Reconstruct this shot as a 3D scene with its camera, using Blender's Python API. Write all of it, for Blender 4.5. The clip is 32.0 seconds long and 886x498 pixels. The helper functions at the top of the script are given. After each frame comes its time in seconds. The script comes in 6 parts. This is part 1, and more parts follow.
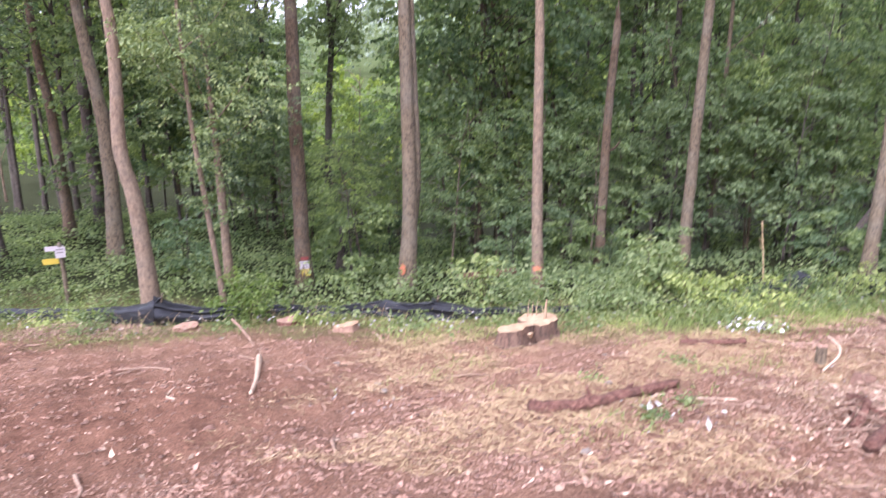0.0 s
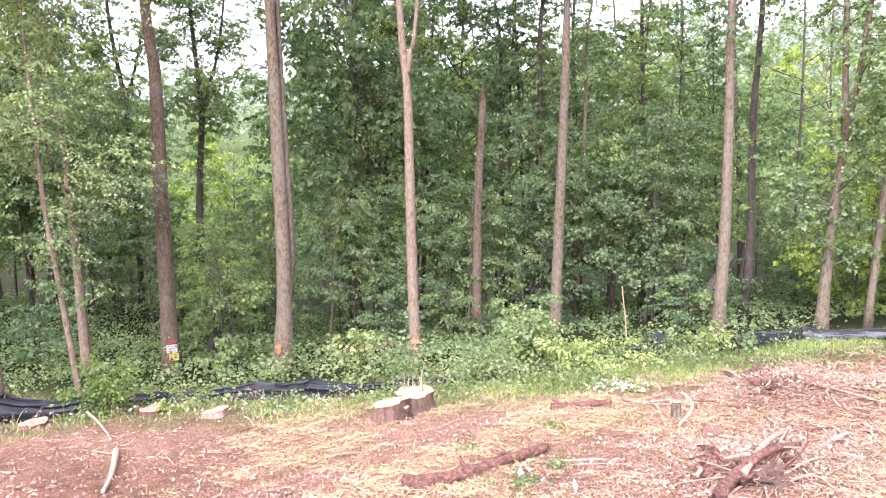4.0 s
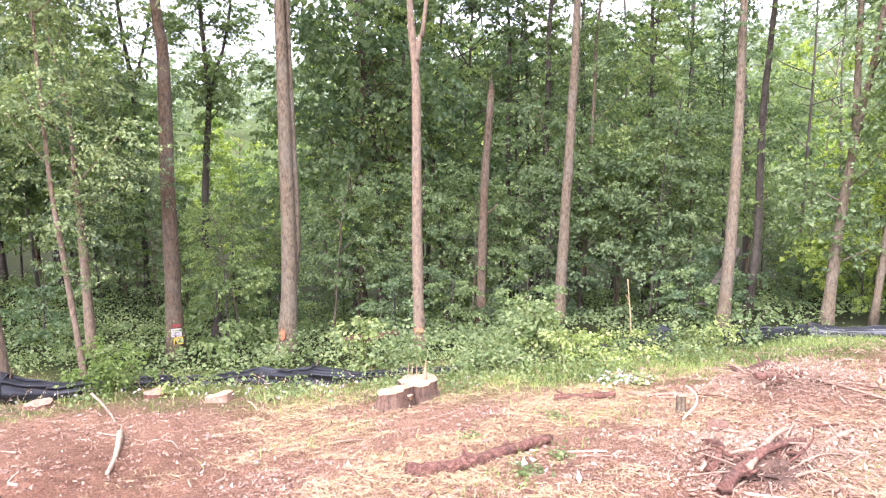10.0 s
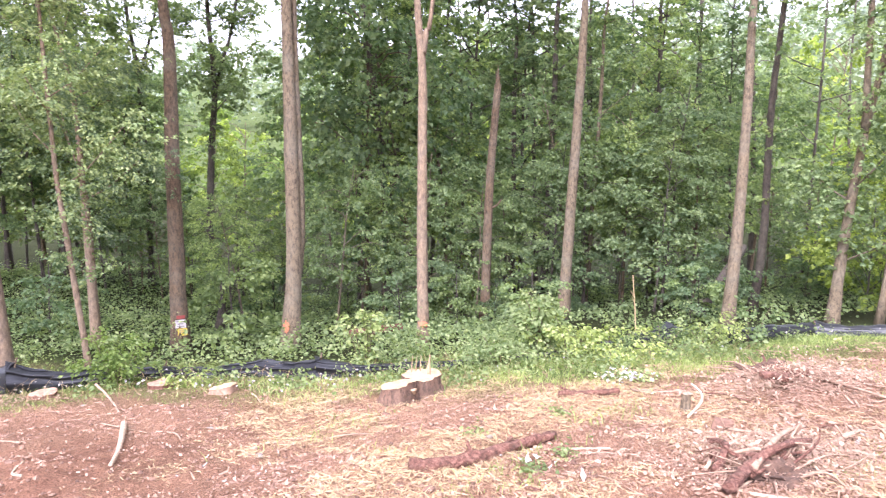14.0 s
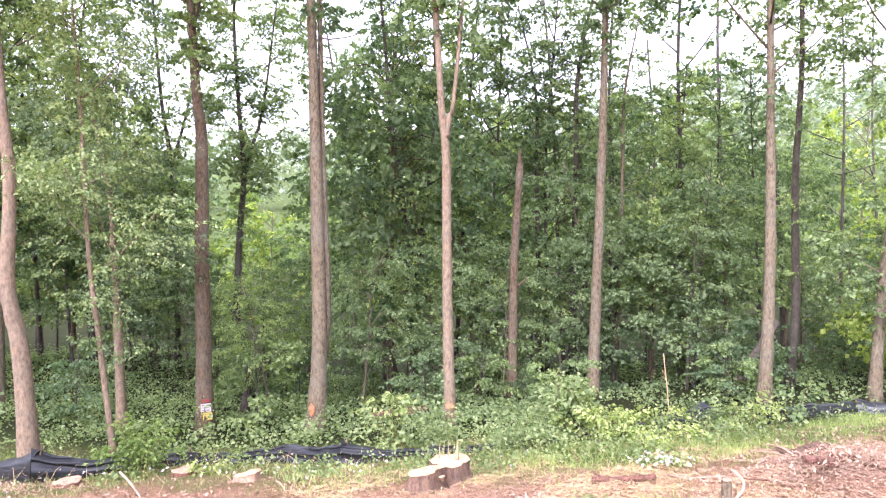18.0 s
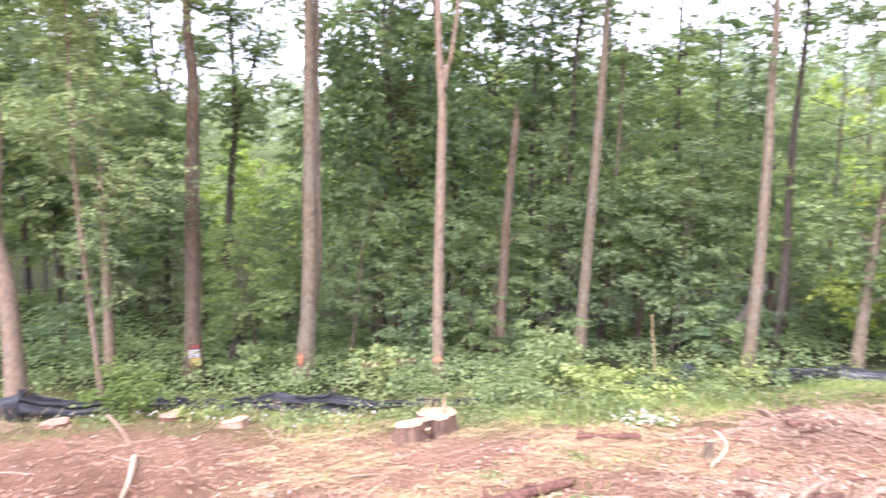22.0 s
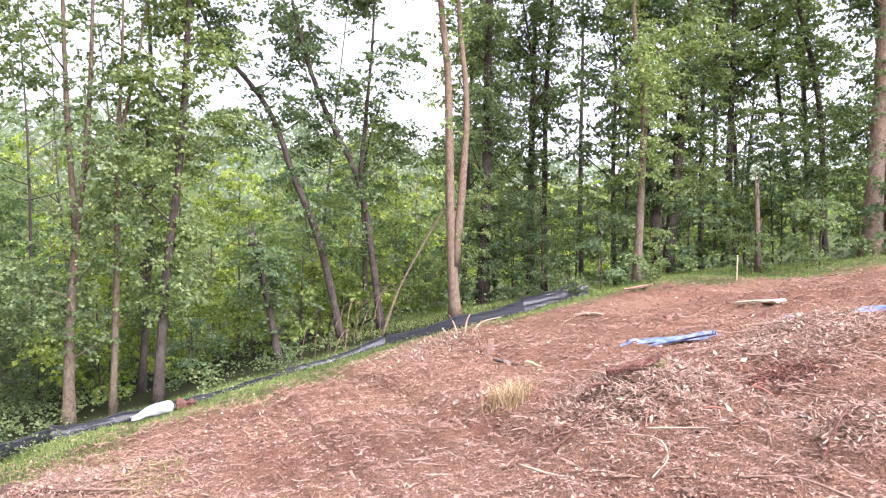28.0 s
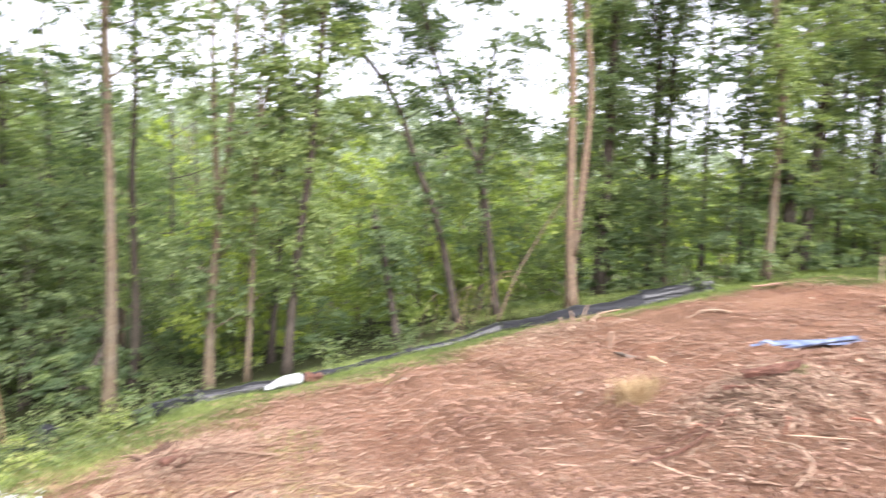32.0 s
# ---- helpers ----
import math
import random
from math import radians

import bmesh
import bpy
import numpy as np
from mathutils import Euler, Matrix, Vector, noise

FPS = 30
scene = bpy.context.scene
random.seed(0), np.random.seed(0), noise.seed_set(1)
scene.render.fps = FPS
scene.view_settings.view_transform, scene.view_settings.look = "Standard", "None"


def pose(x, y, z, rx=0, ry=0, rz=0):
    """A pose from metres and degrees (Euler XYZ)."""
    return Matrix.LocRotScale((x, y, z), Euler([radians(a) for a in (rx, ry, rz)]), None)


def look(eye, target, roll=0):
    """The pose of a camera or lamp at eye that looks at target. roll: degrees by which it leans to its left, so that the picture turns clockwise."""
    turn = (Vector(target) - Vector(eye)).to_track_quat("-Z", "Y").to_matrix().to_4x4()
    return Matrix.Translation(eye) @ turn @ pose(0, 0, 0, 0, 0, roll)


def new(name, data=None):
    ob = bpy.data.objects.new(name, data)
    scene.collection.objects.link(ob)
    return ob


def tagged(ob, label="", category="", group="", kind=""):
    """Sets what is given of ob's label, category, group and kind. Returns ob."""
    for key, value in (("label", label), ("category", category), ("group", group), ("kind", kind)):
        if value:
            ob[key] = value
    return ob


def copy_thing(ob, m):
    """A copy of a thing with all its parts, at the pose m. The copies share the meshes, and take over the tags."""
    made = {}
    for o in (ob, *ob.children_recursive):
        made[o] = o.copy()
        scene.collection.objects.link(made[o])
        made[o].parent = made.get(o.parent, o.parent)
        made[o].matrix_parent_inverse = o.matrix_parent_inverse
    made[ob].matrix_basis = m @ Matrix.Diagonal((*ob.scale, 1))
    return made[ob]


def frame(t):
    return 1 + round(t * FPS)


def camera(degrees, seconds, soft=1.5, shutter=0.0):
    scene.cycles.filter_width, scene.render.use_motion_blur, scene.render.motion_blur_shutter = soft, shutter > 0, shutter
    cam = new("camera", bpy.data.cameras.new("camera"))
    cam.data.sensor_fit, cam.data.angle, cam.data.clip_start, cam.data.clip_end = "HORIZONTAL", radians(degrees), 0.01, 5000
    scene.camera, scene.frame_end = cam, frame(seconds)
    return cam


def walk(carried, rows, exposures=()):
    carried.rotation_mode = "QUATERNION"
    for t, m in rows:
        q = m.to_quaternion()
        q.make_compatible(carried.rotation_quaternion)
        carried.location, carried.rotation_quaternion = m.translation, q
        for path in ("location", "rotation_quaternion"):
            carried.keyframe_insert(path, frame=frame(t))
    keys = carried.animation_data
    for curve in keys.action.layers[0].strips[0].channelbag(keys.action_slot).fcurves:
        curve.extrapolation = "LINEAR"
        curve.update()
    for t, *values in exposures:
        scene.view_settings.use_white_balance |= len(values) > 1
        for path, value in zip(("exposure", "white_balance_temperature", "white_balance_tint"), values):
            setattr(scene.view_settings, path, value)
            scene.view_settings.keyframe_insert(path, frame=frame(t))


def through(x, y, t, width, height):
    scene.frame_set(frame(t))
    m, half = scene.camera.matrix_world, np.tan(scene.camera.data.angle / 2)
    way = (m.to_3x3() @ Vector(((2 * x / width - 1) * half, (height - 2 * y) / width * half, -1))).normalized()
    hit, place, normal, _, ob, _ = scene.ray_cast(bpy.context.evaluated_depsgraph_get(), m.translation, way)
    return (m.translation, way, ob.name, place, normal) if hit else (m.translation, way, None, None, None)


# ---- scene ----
# eye 1.6 m over a slope that falls away ahead (+y) and climbs gently to the side (+x)
cam = camera(64.6, 32.0, soft=1.15, shutter=0.7)
PATH = [
    (0, (-0.108, 0.005, -0.015), (-0.457, 1.9064, -0.5281), -0.95),
    (0.5, (-0.07, 0.006, 0.02), (-0.3583, 1.9438, -0.3825), 1.48),
    (1, (-0.066, -0.004, 0.027), (-0.2911, 1.9589, -0.2842), 0.53),
    (1.5, (-0.014, -0.026, 0.023), (-0.108, 1.9529, -0.2538), 0.18),
    (2, (-0.011, -0.043, -0.006), (0.0605, 1.9376, -0.2739), -0.24),
    (2.5, (0.014, -0.049, -0.006), (0.0731, 1.9367, -0.2349), 0.29),
    (3, (0.029, -0.04, -0.013), (0.0383, 1.9386, -0.3011), -0.58),
    (3.5, (0.024, -0.038, -0.008), (0.0087, 1.9383, -0.3171), -0.95),
    (5.5, (-0.006, -0.014, -0.014), (-0.0257, 1.9591, -0.3412), -0.75),
    (6, (-0.007, -0.007, -0.01), (-0.0432, 1.9648, -0.3423), -0.97),
    (6.5, (-0.004, -0.011, -0.01), (-0.053, 1.9617, -0.3345), -0.44),
    (7, (-0.007, -0.013, -0.011), (-0.0563, 1.9592, -0.3388), -0.62),
    (7.5, (-0.006, -0.018, -0.01), (-0.056, 1.9538, -0.34), -0.97),
    (8, (-0.004, -0.015, -0.01), (-0.0532, 1.9552, -0.3495), -0.91),
    (8.5, (-0.001, -0.01, -0.014), (-0.0474, 1.9606, -0.3533), -0.91),
    (9, (-0.003, -0.009, -0.013), (-0.0405, 1.9612, -0.3539), -0.20),
    (9.5, (-0.007, -0.013, -0.017), (-0.036, 1.958, -0.3574), -0.00),
    (10, (-0.01, -0.012, -0.019), (-0.0403, 1.9581, -0.3603), 0.15),
    (10.5, (-0.011, -0.018, -0.018), (-0.049, 1.9528, -0.3579), -0.06),
    (11, (-0.009, -0.012, -0.022), (-0.0945, 1.9572, -0.3614), 0.02),
    (11.5, (-0.016, -0.006, -0.015), (-0.1084, 1.9622, -0.3569), 0.42),
    (12, (-0.013, 0.002, -0.021), (-0.1132, 1.9707, -0.3595), 0.21),
    (12.5, (-0.006, 0.002, -0.022), (-0.1195, 1.9697, -0.3595), -0.36),
    (13, (-0.005, 0.004, -0.004), (-0.0902, 1.9732, -0.3431), 0.44),
    (13.5, (-0.032, 0.019, -0.01), (-0.1206, 1.9878, -0.3517), 1.02),
    (14, (-0.022, 0.018, -0.01), (-0.064, 1.9845, -0.3702), 0.69),
    (14.5, (-0.021, 0.017, -0.004), (-0.0343, 1.9837, -0.3681), 0.82),
    (16.5, (-0.011, 0.006, -0.005), (-0.0277, 1.9756, -0.3544), 0.81),
    (17, (-0.017, 0.002, -0.003), (-0.052, 1.9721, -0.3464), 0.99),
    (17.5, (-0.033, 0.016, 0.006), (-0.0899, 1.9976, -0.256), 0.79),
    (18, (-0.042, 0.029, 0.035), (-0.1544, 2.021, -0.1075), -0.39),
    (18.5, (-0.058, 0.044, 0.034), (-0.188, 2.035, -0.1041), 0.65),
    (19, (-0.126, 0.058, 0.021), (-0.3838, 2.0298, -0.1941), 1.23),
    (19.5, (-0.159, 0.094, 0.014), (-0.4165, 2.0579, -0.2641), 2.07),
    (20, (-0.164, 0.098, 0.013), (-0.4327, 2.0608, -0.2647), 2.42),
    (20.5, (-0.135, 0.105, 0.019), (-0.3788, 2.0678, -0.2767), 1.86),
    (21, (-0.131, 0.09, 0.024), (-0.3588, 2.0557, -0.2662), 1.50),
    (21.5, (-0.121, 0.089, 0.021), (-0.3165, 2.0592, -0.2629), 1.62),
    (22, (-0.064, 0.102, 0.031), (-0.1498, 2.0814, -0.2415), 1.57),
    (22.5, (0.017, 0.087, 0.06), (0.2523, 2.0569, -0.1961), 0.53),
    (23, (0.08, 0.086, 0.057), (0.6449, 1.9901, -0.174), -0.36),
    (23.5, (0.131, 0.072, 0.058), (0.9884, 1.8656, -0.1632), -1.25),
    (24, (0.172, 0.049, 0.052), (1.3204, 1.6747, -0.1467), -0.09),
    (24.5, (0.233, 0.005, 0.051), (1.6086, 1.4471, -0.1176), 0.13),
    (25, (0.244, 0.008, 0.069), (1.7639, 1.3, -0.075), 0.71),
    (25.5, (0.238, 0.004, 0.077), (1.7876, 1.2615, -0.0556), 0.43),
    (26, (0.297, -0.03, 0.061), (1.9185, 1.1347, -0.0514), -0.27),
    (26.5, (0.287, -0.051, 0.082), (1.9752, 1.0175, -0.0173), 0.83),
    (28.5, (0.023, 0.043, 0.099), (1.6849, 1.1534, 0.0329), 0.29),
    (29, (0.035, 0.036, 0.096), (1.6872, 1.1609, 0.0333), 0.57),
    (29.5, (0.04, 0.036, 0.096), (1.6863, 1.1695, 0.0328), 0.70),
    (30, (0.035, 0.048, 0.095), (1.6785, 1.1851, 0.0272), 0.84),
    (30.5, (0.028, 0.051, 0.098), (1.6677, 1.1937, 0.027), 0.61),
    (31, (0.027, 0.045, 0.099), (1.6617, 1.1953, 0.0269), 0.37),
    (31.5, (-0.001, 0.055, 0.115), (1.6196, 1.2245, 0.0354), 0.31),
    (32, (-0.192, 0.13, 0.169), (1.2896, 1.4668, 0.043), 1.73),
]
EXPOSURES = [(0, 1.47, 5750, 26), (1, 1.84, 5750, 26), (2, 2.02, 5800, 25), (6, 2.01, 5950, 23), (14, 2.0, 5950, 23), (18, 2.0, 5950, 23), (22, 1.98, 5900, 24), (24, 1.96, 5850, 26), (25, 1.86, 5800, 30), (26, 1.7, 5800, 30), (28, 1.6, 6050, 23), (29, 1.58, 6150, 20), (30, 1.57, 6300, 17), (32, 1.57, 6450, 14)]
walk(cam, [(t, look(eye, target, roll)) for t, eye, target, roll in PATH], EXPOSURES)

# ---------------------------------------------------------------- light: bright overcast
world = bpy.data.worlds.new("overcast_sky")
scene.world = world
world.use_nodes = True
wn, wl = world.node_tree.nodes, world.node_tree.links
sky = wn.new("ShaderNodeTexSky")
sky.sky_type, sky.sun_disc = "NISHITA", False
sky.sun_elevation, sky.sun_rotation = radians(47), radians(198)
sky.dust_density, sky.air_density = 4.0, 1.0
veil = wn.new("ShaderNodeMix")
veil.data_type = "RGBA"
veil.inputs["Factor"].default_value = 0.75
veil.inputs["B"].default_value = (11.3, 11.5, 12.9, 1)
wl.new(sky.outputs["Color"], veil.inputs["A"])
wl.new(veil.outputs["Result"], wn["Background"].inputs["Color"])
wn["Background"].inputs["Strength"].default_value = 0.09
sun = new("sun", bpy.data.lights.new("sun", "SUN"))
sun.data.energy, sun.data.angle, sun.data.color = 2.7, radians(40), (1.0, 0.98, 0.97)
sun.matrix_world = look((0, 0, 24.8), (7, 22, 0))

# ---------------------------------------------------------------- materials


def material(name, build):
    m = bpy.data.materials.new(name)
    m.use_nodes = True
    nt = m.node_tree
    build(nt, nt.nodes["Principled BSDF"])
    return m


def coords(nt, scale=(1, 1, 1), space="Object"):
    tc = nt.nodes.new("ShaderNodeTexCoord")
    mp = nt.nodes.new("ShaderNodeMapping")
    mp.inputs["Scale"].default_value = scale
    nt.links.new(tc.outputs[space], mp.inputs["Vector"])
    return mp.outputs["Vector"]


def noise_tex(nt, vec, scale, detail=4, rough=0.6):
    n = nt.nodes.new("ShaderNodeTexNoise")
    n.inputs["Scale"].default_value, n.inputs["Detail"].default_value, n.inputs["Roughness"].default_value = scale, detail, rough
    nt.links.new(vec, n.inputs["Vector"])
    return n.outputs["Fac"]


def ramp(nt, fac, stops):
    r = nt.nodes.new("ShaderNodeValToRGB")
    while len(r.color_ramp.elements) < len(stops):
        r.color_ramp.elements.new(0.5)
    for e, (p, c) in zip(r.color_ramp.elements, stops):
        e.position, e.color = p, (*c, 1) if len(c) == 3 else c
    nt.links.new(fac, r.inputs["Fac"])
    return r.outputs["Color"]


def mixed(nt, fac, a, b, mode="MIX"):
    m = nt.nodes.new("ShaderNodeMix")
    m.data_type, m.blend_type = "RGBA", mode
    for key, v in (("Factor", fac), ("A", a), ("B", b)):
        s = m.inputs[key]
        if hasattr(v, "node"):
            nt.links.new(v, s)
        else:
            s.default_value = v if key == "Factor" else (*v, 1)
    return m.outputs["Result"]


def bump(nt, bsdf, height, strength, dist):
    b = nt.nodes.new("ShaderNodeBump")
    b.inputs["Strength"].default_value, b.inputs["Distance"].default_value = strength, dist
    nt.links.new(height, b.inputs["Height"])
    nt.links.new(b.outputs["Normal"], bsdf.inputs["Normal"])


def bark(name, dark, light, lichen=0.3):
    def build(nt, p):
        v = coords(nt, (1, 1, 0.4))
        n1, n2 = noise_tex(nt, v, 26, 7, 0.78), noise_tex(nt, coords(nt), 2.2, 3)
        c = ramp(nt, n1, [(0.38, dark), (0.53, tuple(0.9 * x for x in light)), (0.66, tuple(1.2 * x for x in light))])
        grey = ramp(nt, n2, [(0.45, (0, 0, 0)), (0.62, (lichen,) * 3)])
        c = mixed(nt, grey, c, (0.22, 0.20, 0.16))
        nt.links.new(c, p.inputs["Base Color"])
        p.inputs["Roughness"].default_value = 0.9
        bump(nt, p, n1, 0.9, 0.03)
    return material(name, build)


def foliage(name, dark, mid, light, through=0.46):
    def build(nt, p):
        geo = nt.nodes.new("ShaderNodeNewGeometry")
        c = ramp(nt, geo.outputs["Random Per Island"], [(0.0, dark), (0.55, mid), (1.0, light)])
        patch = ramp(nt, noise_tex(nt, coords(nt, space="Object"), 0.7, 3), [(0.36, (0.68, 0.72, 0.66)), (0.66, (1.2, 1.18, 1.1))])
        c = mixed(nt, 1.0, c, patch, "MULTIPLY")
        info = nt.nodes.new("ShaderNodeObjectInfo")
        c = mixed(nt, 1.0, c, ramp(nt, info.outputs["Random"], [(0.0, (0.6, 0.67, 0.7)), (0.5, (0.98, 0.98, 0.98)), (1.0, (1.32, 1.26, 1.0))]), "MULTIPLY")
        nt.links.new(c, p.inputs["Base Color"])
        p.inputs["Roughness"].default_value = 0.5
        p.inputs["Specular IOR Level"].default_value = 0.16
        t = nt.nodes.new("ShaderNodeBsdfTranslucent")
        nt.links.new(mixed(nt, 1.0, c, (1.6, 1.72, 0.8), "MULTIPLY"), t.inputs["Color"])
        mx = nt.nodes.new("ShaderNodeMixShader")
        mx.inputs["Fac"].default_value = through
        nt.links.new(p.outputs["BSDF"], mx.inputs[1])
        nt.links.new(t.outputs["BSDF"], mx.inputs[2])
        nt.links.new(mx.outputs["Shader"], nt.nodes["Material Output"].inputs["Surface"])
    return material(name, build)


def plain(name, dark, light, rough=0.85, scale=14, depth=0.006, stretch=(1, 1, 1), metal=0.0, island=False):
    def build(nt, p):
        n = noise_tex(nt, coords(nt, stretch), scale, 5, 0.65)
        c = ramp(nt, n, [(0.3, dark), (0.7, light)])
        if island:
            geo = nt.nodes.new("ShaderNodeNewGeometry")
            c = mixed(nt, 0.8, c, ramp(nt, geo.outputs["Random Per Island"], [(0.0, dark), (0.6, light), (1.0, tuple(min(1, 1.35 * x) for x in light))]))
        nt.links.new(c, p.inputs["Base Color"])
        p.inputs["Roughness"].default_value, p.inputs["Metallic"].default_value = rough, metal
        if depth:
            bump(nt, p, n, 0.6, depth)
    return material(name, build)


M_BARK_GREY = bark("grey_bark", (0.055, 0.04, 0.029), (0.2, 0.15, 0.095), 0.3)
M_BARK_BROWN = bark("brown_bark", (0.04, 0.027, 0.019), (0.165, 0.11, 0.067), 0.25)
M_BARK_DARK = bark("dark_bark", (0.025, 0.02, 0.017), (0.085, 0.065, 0.05), 0.25)
M_BARK_PALE = bark("pale_bark", (0.11, 0.076, 0.055), (0.255, 0.18, 0.118), 0.2)
M_STUMP = bark("stump_bark", (0.06, 0.033, 0.023), (0.2, 0.115, 0.077), 0.1)
M_LEAF = foliage("maple_leaves", (0.11, 0.152, 0.088), (0.192, 0.247, 0.141), (0.295, 0.35, 0.206), 0.46)
M_LEAF_PALE = foliage("pale_green_leaves", (0.128, 0.175, 0.1), (0.215, 0.278, 0.16), (0.32, 0.375, 0.225), 0.46)
M_LEAF_COOL = foliage("cool_green_leaves", (0.105, 0.147, 0.095), (0.175, 0.225, 0.147), (0.262, 0.305, 0.21), 0.38)
# Lighter, yellower leaves: sunlight on the back trees put into the colour.
M_LEAF_PAINTED_SUN = foliage("yellow_green_leaves_painted_sun", (0.15, 0.2, 0.062), (0.265, 0.325, 0.105), (0.41, 0.46, 0.17), 0.45)
# Paler, bluer leaves for the far hill: distance haze mixed into the colour.
M_LEAF_FAR_HAZED = foliage("far_wood_leaves_hazed", (0.19, 0.23, 0.195), (0.27, 0.315, 0.26), (0.35, 0.39, 0.32), 0.3)
M_WEED = foliage("weed_leaves", (0.145, 0.195, 0.09), (0.26, 0.31, 0.15), (0.41, 0.445, 0.255), 0.42)
M_GRASS = foliage("grass_blades", (0.135, 0.18, 0.065), (0.235, 0.295, 0.115), (0.38, 0.42, 0.2), 0.35)
M_CUT = plain("fresh_cut_wood", (0.30, 0.18, 0.10), (0.47, 0.34, 0.22), 0.7, 9, 0.004)
M_OLDCUT = plain("weathered_cut_wood", (0.22, 0.12, 0.085), (0.42, 0.27, 0.19), 0.85, 12, 0.004)
M_CHIP = plain("wood_chips", (0.12, 0.062, 0.045), (0.40, 0.24, 0.172), 0.9, 30, 0, island=True)
M_REDCHIP = plain("red_bark_chips", (0.13, 0.048, 0.033), (0.34, 0.15, 0.1), 0.95, 30, 0, island=True)
M_STRAW = plain("straw", (0.24, 0.155, 0.078), (0.43, 0.31, 0.17), 0.85, 30, 0, island=True)


def rotten(nt, p):
    v = coords(nt)
    fine, mid = noise_tex(nt, v, 34, 7, 0.8), noise_tex(nt, v, 6, 4, 0.7)
    c = ramp(nt, fine, [(0.36, (0.06, 0.025, 0.018)), (0.5, (0.22, 0.095, 0.066)), (0.62, (0.38, 0.2, 0.14))])
    c = mixed(nt, ramp(nt, mid, [(0.45, (0, 0, 0)), (0.65, (0.6,) * 3)]), c, (0.1, 0.052, 0.036))
    nt.links.new(c, p.inputs["Base Color"])
    p.inputs["Roughness"].default_value = 0.96
    bump(nt, p, fine, 1.0, 0.035)


M_ROT = material("rotten_red_wood", rotten)
M_STICK = plain("weathered_stick", (0.16, 0.092, 0.062), (0.40, 0.27, 0.19), 0.9, 30, 0.004, (1, 1, 1))
M_PALESTICK = plain("peeled_wood", (0.33, 0.22, 0.15), (0.58, 0.43, 0.31), 0.8, 20, 0.004)
M_STONE = plain("grey_stone", (0.14, 0.11, 0.09), (0.27, 0.22, 0.18), 0.9, 12, 0.01)
M_CLOD = plain("red_earth_clod", (0.11, 0.06, 0.042), (0.23, 0.13, 0.09), 0.97, 16, 0.03)
M_CRUMB = plain("earth_crumb", (0.08, 0.042, 0.029), (0.25, 0.148, 0.102), 0.97, 20, 0, island=True)
M_DARKEARTH = plain("dark_root_earth", (0.045, 0.026, 0.018), (0.15, 0.085, 0.057), 0.98, 30, 0.05)
M_BLUE = plain("blue_tarp", (0.05, 0.09, 0.24), (0.34, 0.4, 0.52), 0.4, 9, 0.01)
M_BLUE_DARK = plain("dark_blue_tarp", (0.03, 0.045, 0.1), (0.1, 0.14, 0.26), 0.4, 9, 0.01)
M_WHITE = plain("white_weave", (0.38, 0.39, 0.41), (0.62, 0.63, 0.65), 0.6, 8, 0.02)
M_BOARD = plain("raw_board", (0.48, 0.35, 0.23), (0.70, 0.56, 0.40), 0.8, 12, 0.004, (1, 8, 8))
M_BLEACH = plain("bleached_leaf", (0.24, 0.22, 0.2), (0.43, 0.40, 0.38), 0.8, 20, 0, island=True)
M_SIGN_WHITE = plain("white_sign", (0.42, 0.37, 0.37), (0.52, 0.47, 0.47), 0.5, 6, 0)
M_SIGN_YELLOW = plain("yellow_sign", (0.48, 0.35, 0.04), (0.6, 0.45, 0.07), 0.5, 6, 0)
M_SIGN_RED = plain("red_sign", (0.22, 0.04, 0.035), (0.32, 0.07, 0.06), 0.5, 6, 0)
M_INK = plain("grey_ink", (0.16, 0.14, 0.14), (0.24, 0.22, 0.22), 0.6, 6, 0)
M_ORANGE = plain("orange_marking_paint", (0.40, 0.13, 0.06), (0.58, 0.22, 0.12), 0.8, 25, 0.003)
M_PALECHIP = plain("pale_chips", (0.3, 0.21, 0.145), (0.58, 0.45, 0.33), 0.85, 30, 0, island=True)
M_PALELEAF = plain("white_blossom", (0.42, 0.40, 0.40), (0.66, 0.64, 0.65), 0.8, 20, 0, island=True)
M_MOSS = plain("mossy_wood", (0.09, 0.085, 0.035), (0.22, 0.19, 0.09), 0.95, 22, 0.02)
M_LITTER = plain("dry_leaf_litter", (0.18, 0.12, 0.08), (0.52, 0.38, 0.275), 0.9, 30, 0, island=True)


def fabric(nt, p):
    n = noise_tex(nt, coords(nt, (0.5, 0.5, 7)), 3, 4)
    nt.links.new(ramp(nt, n, [(0.3, (0.008, 0.008, 0.01)), (0.7, (0.028, 0.028, 0.034))]), p.inputs["Base Color"])
    p.inputs["Roughness"].default_value = 0.4
    p.inputs["Specular IOR Level"].default_value = 0.45
    bump(nt, p, n, 0.5, 0.03)


M_FABRIC = material("black_silt_fabric", fabric)


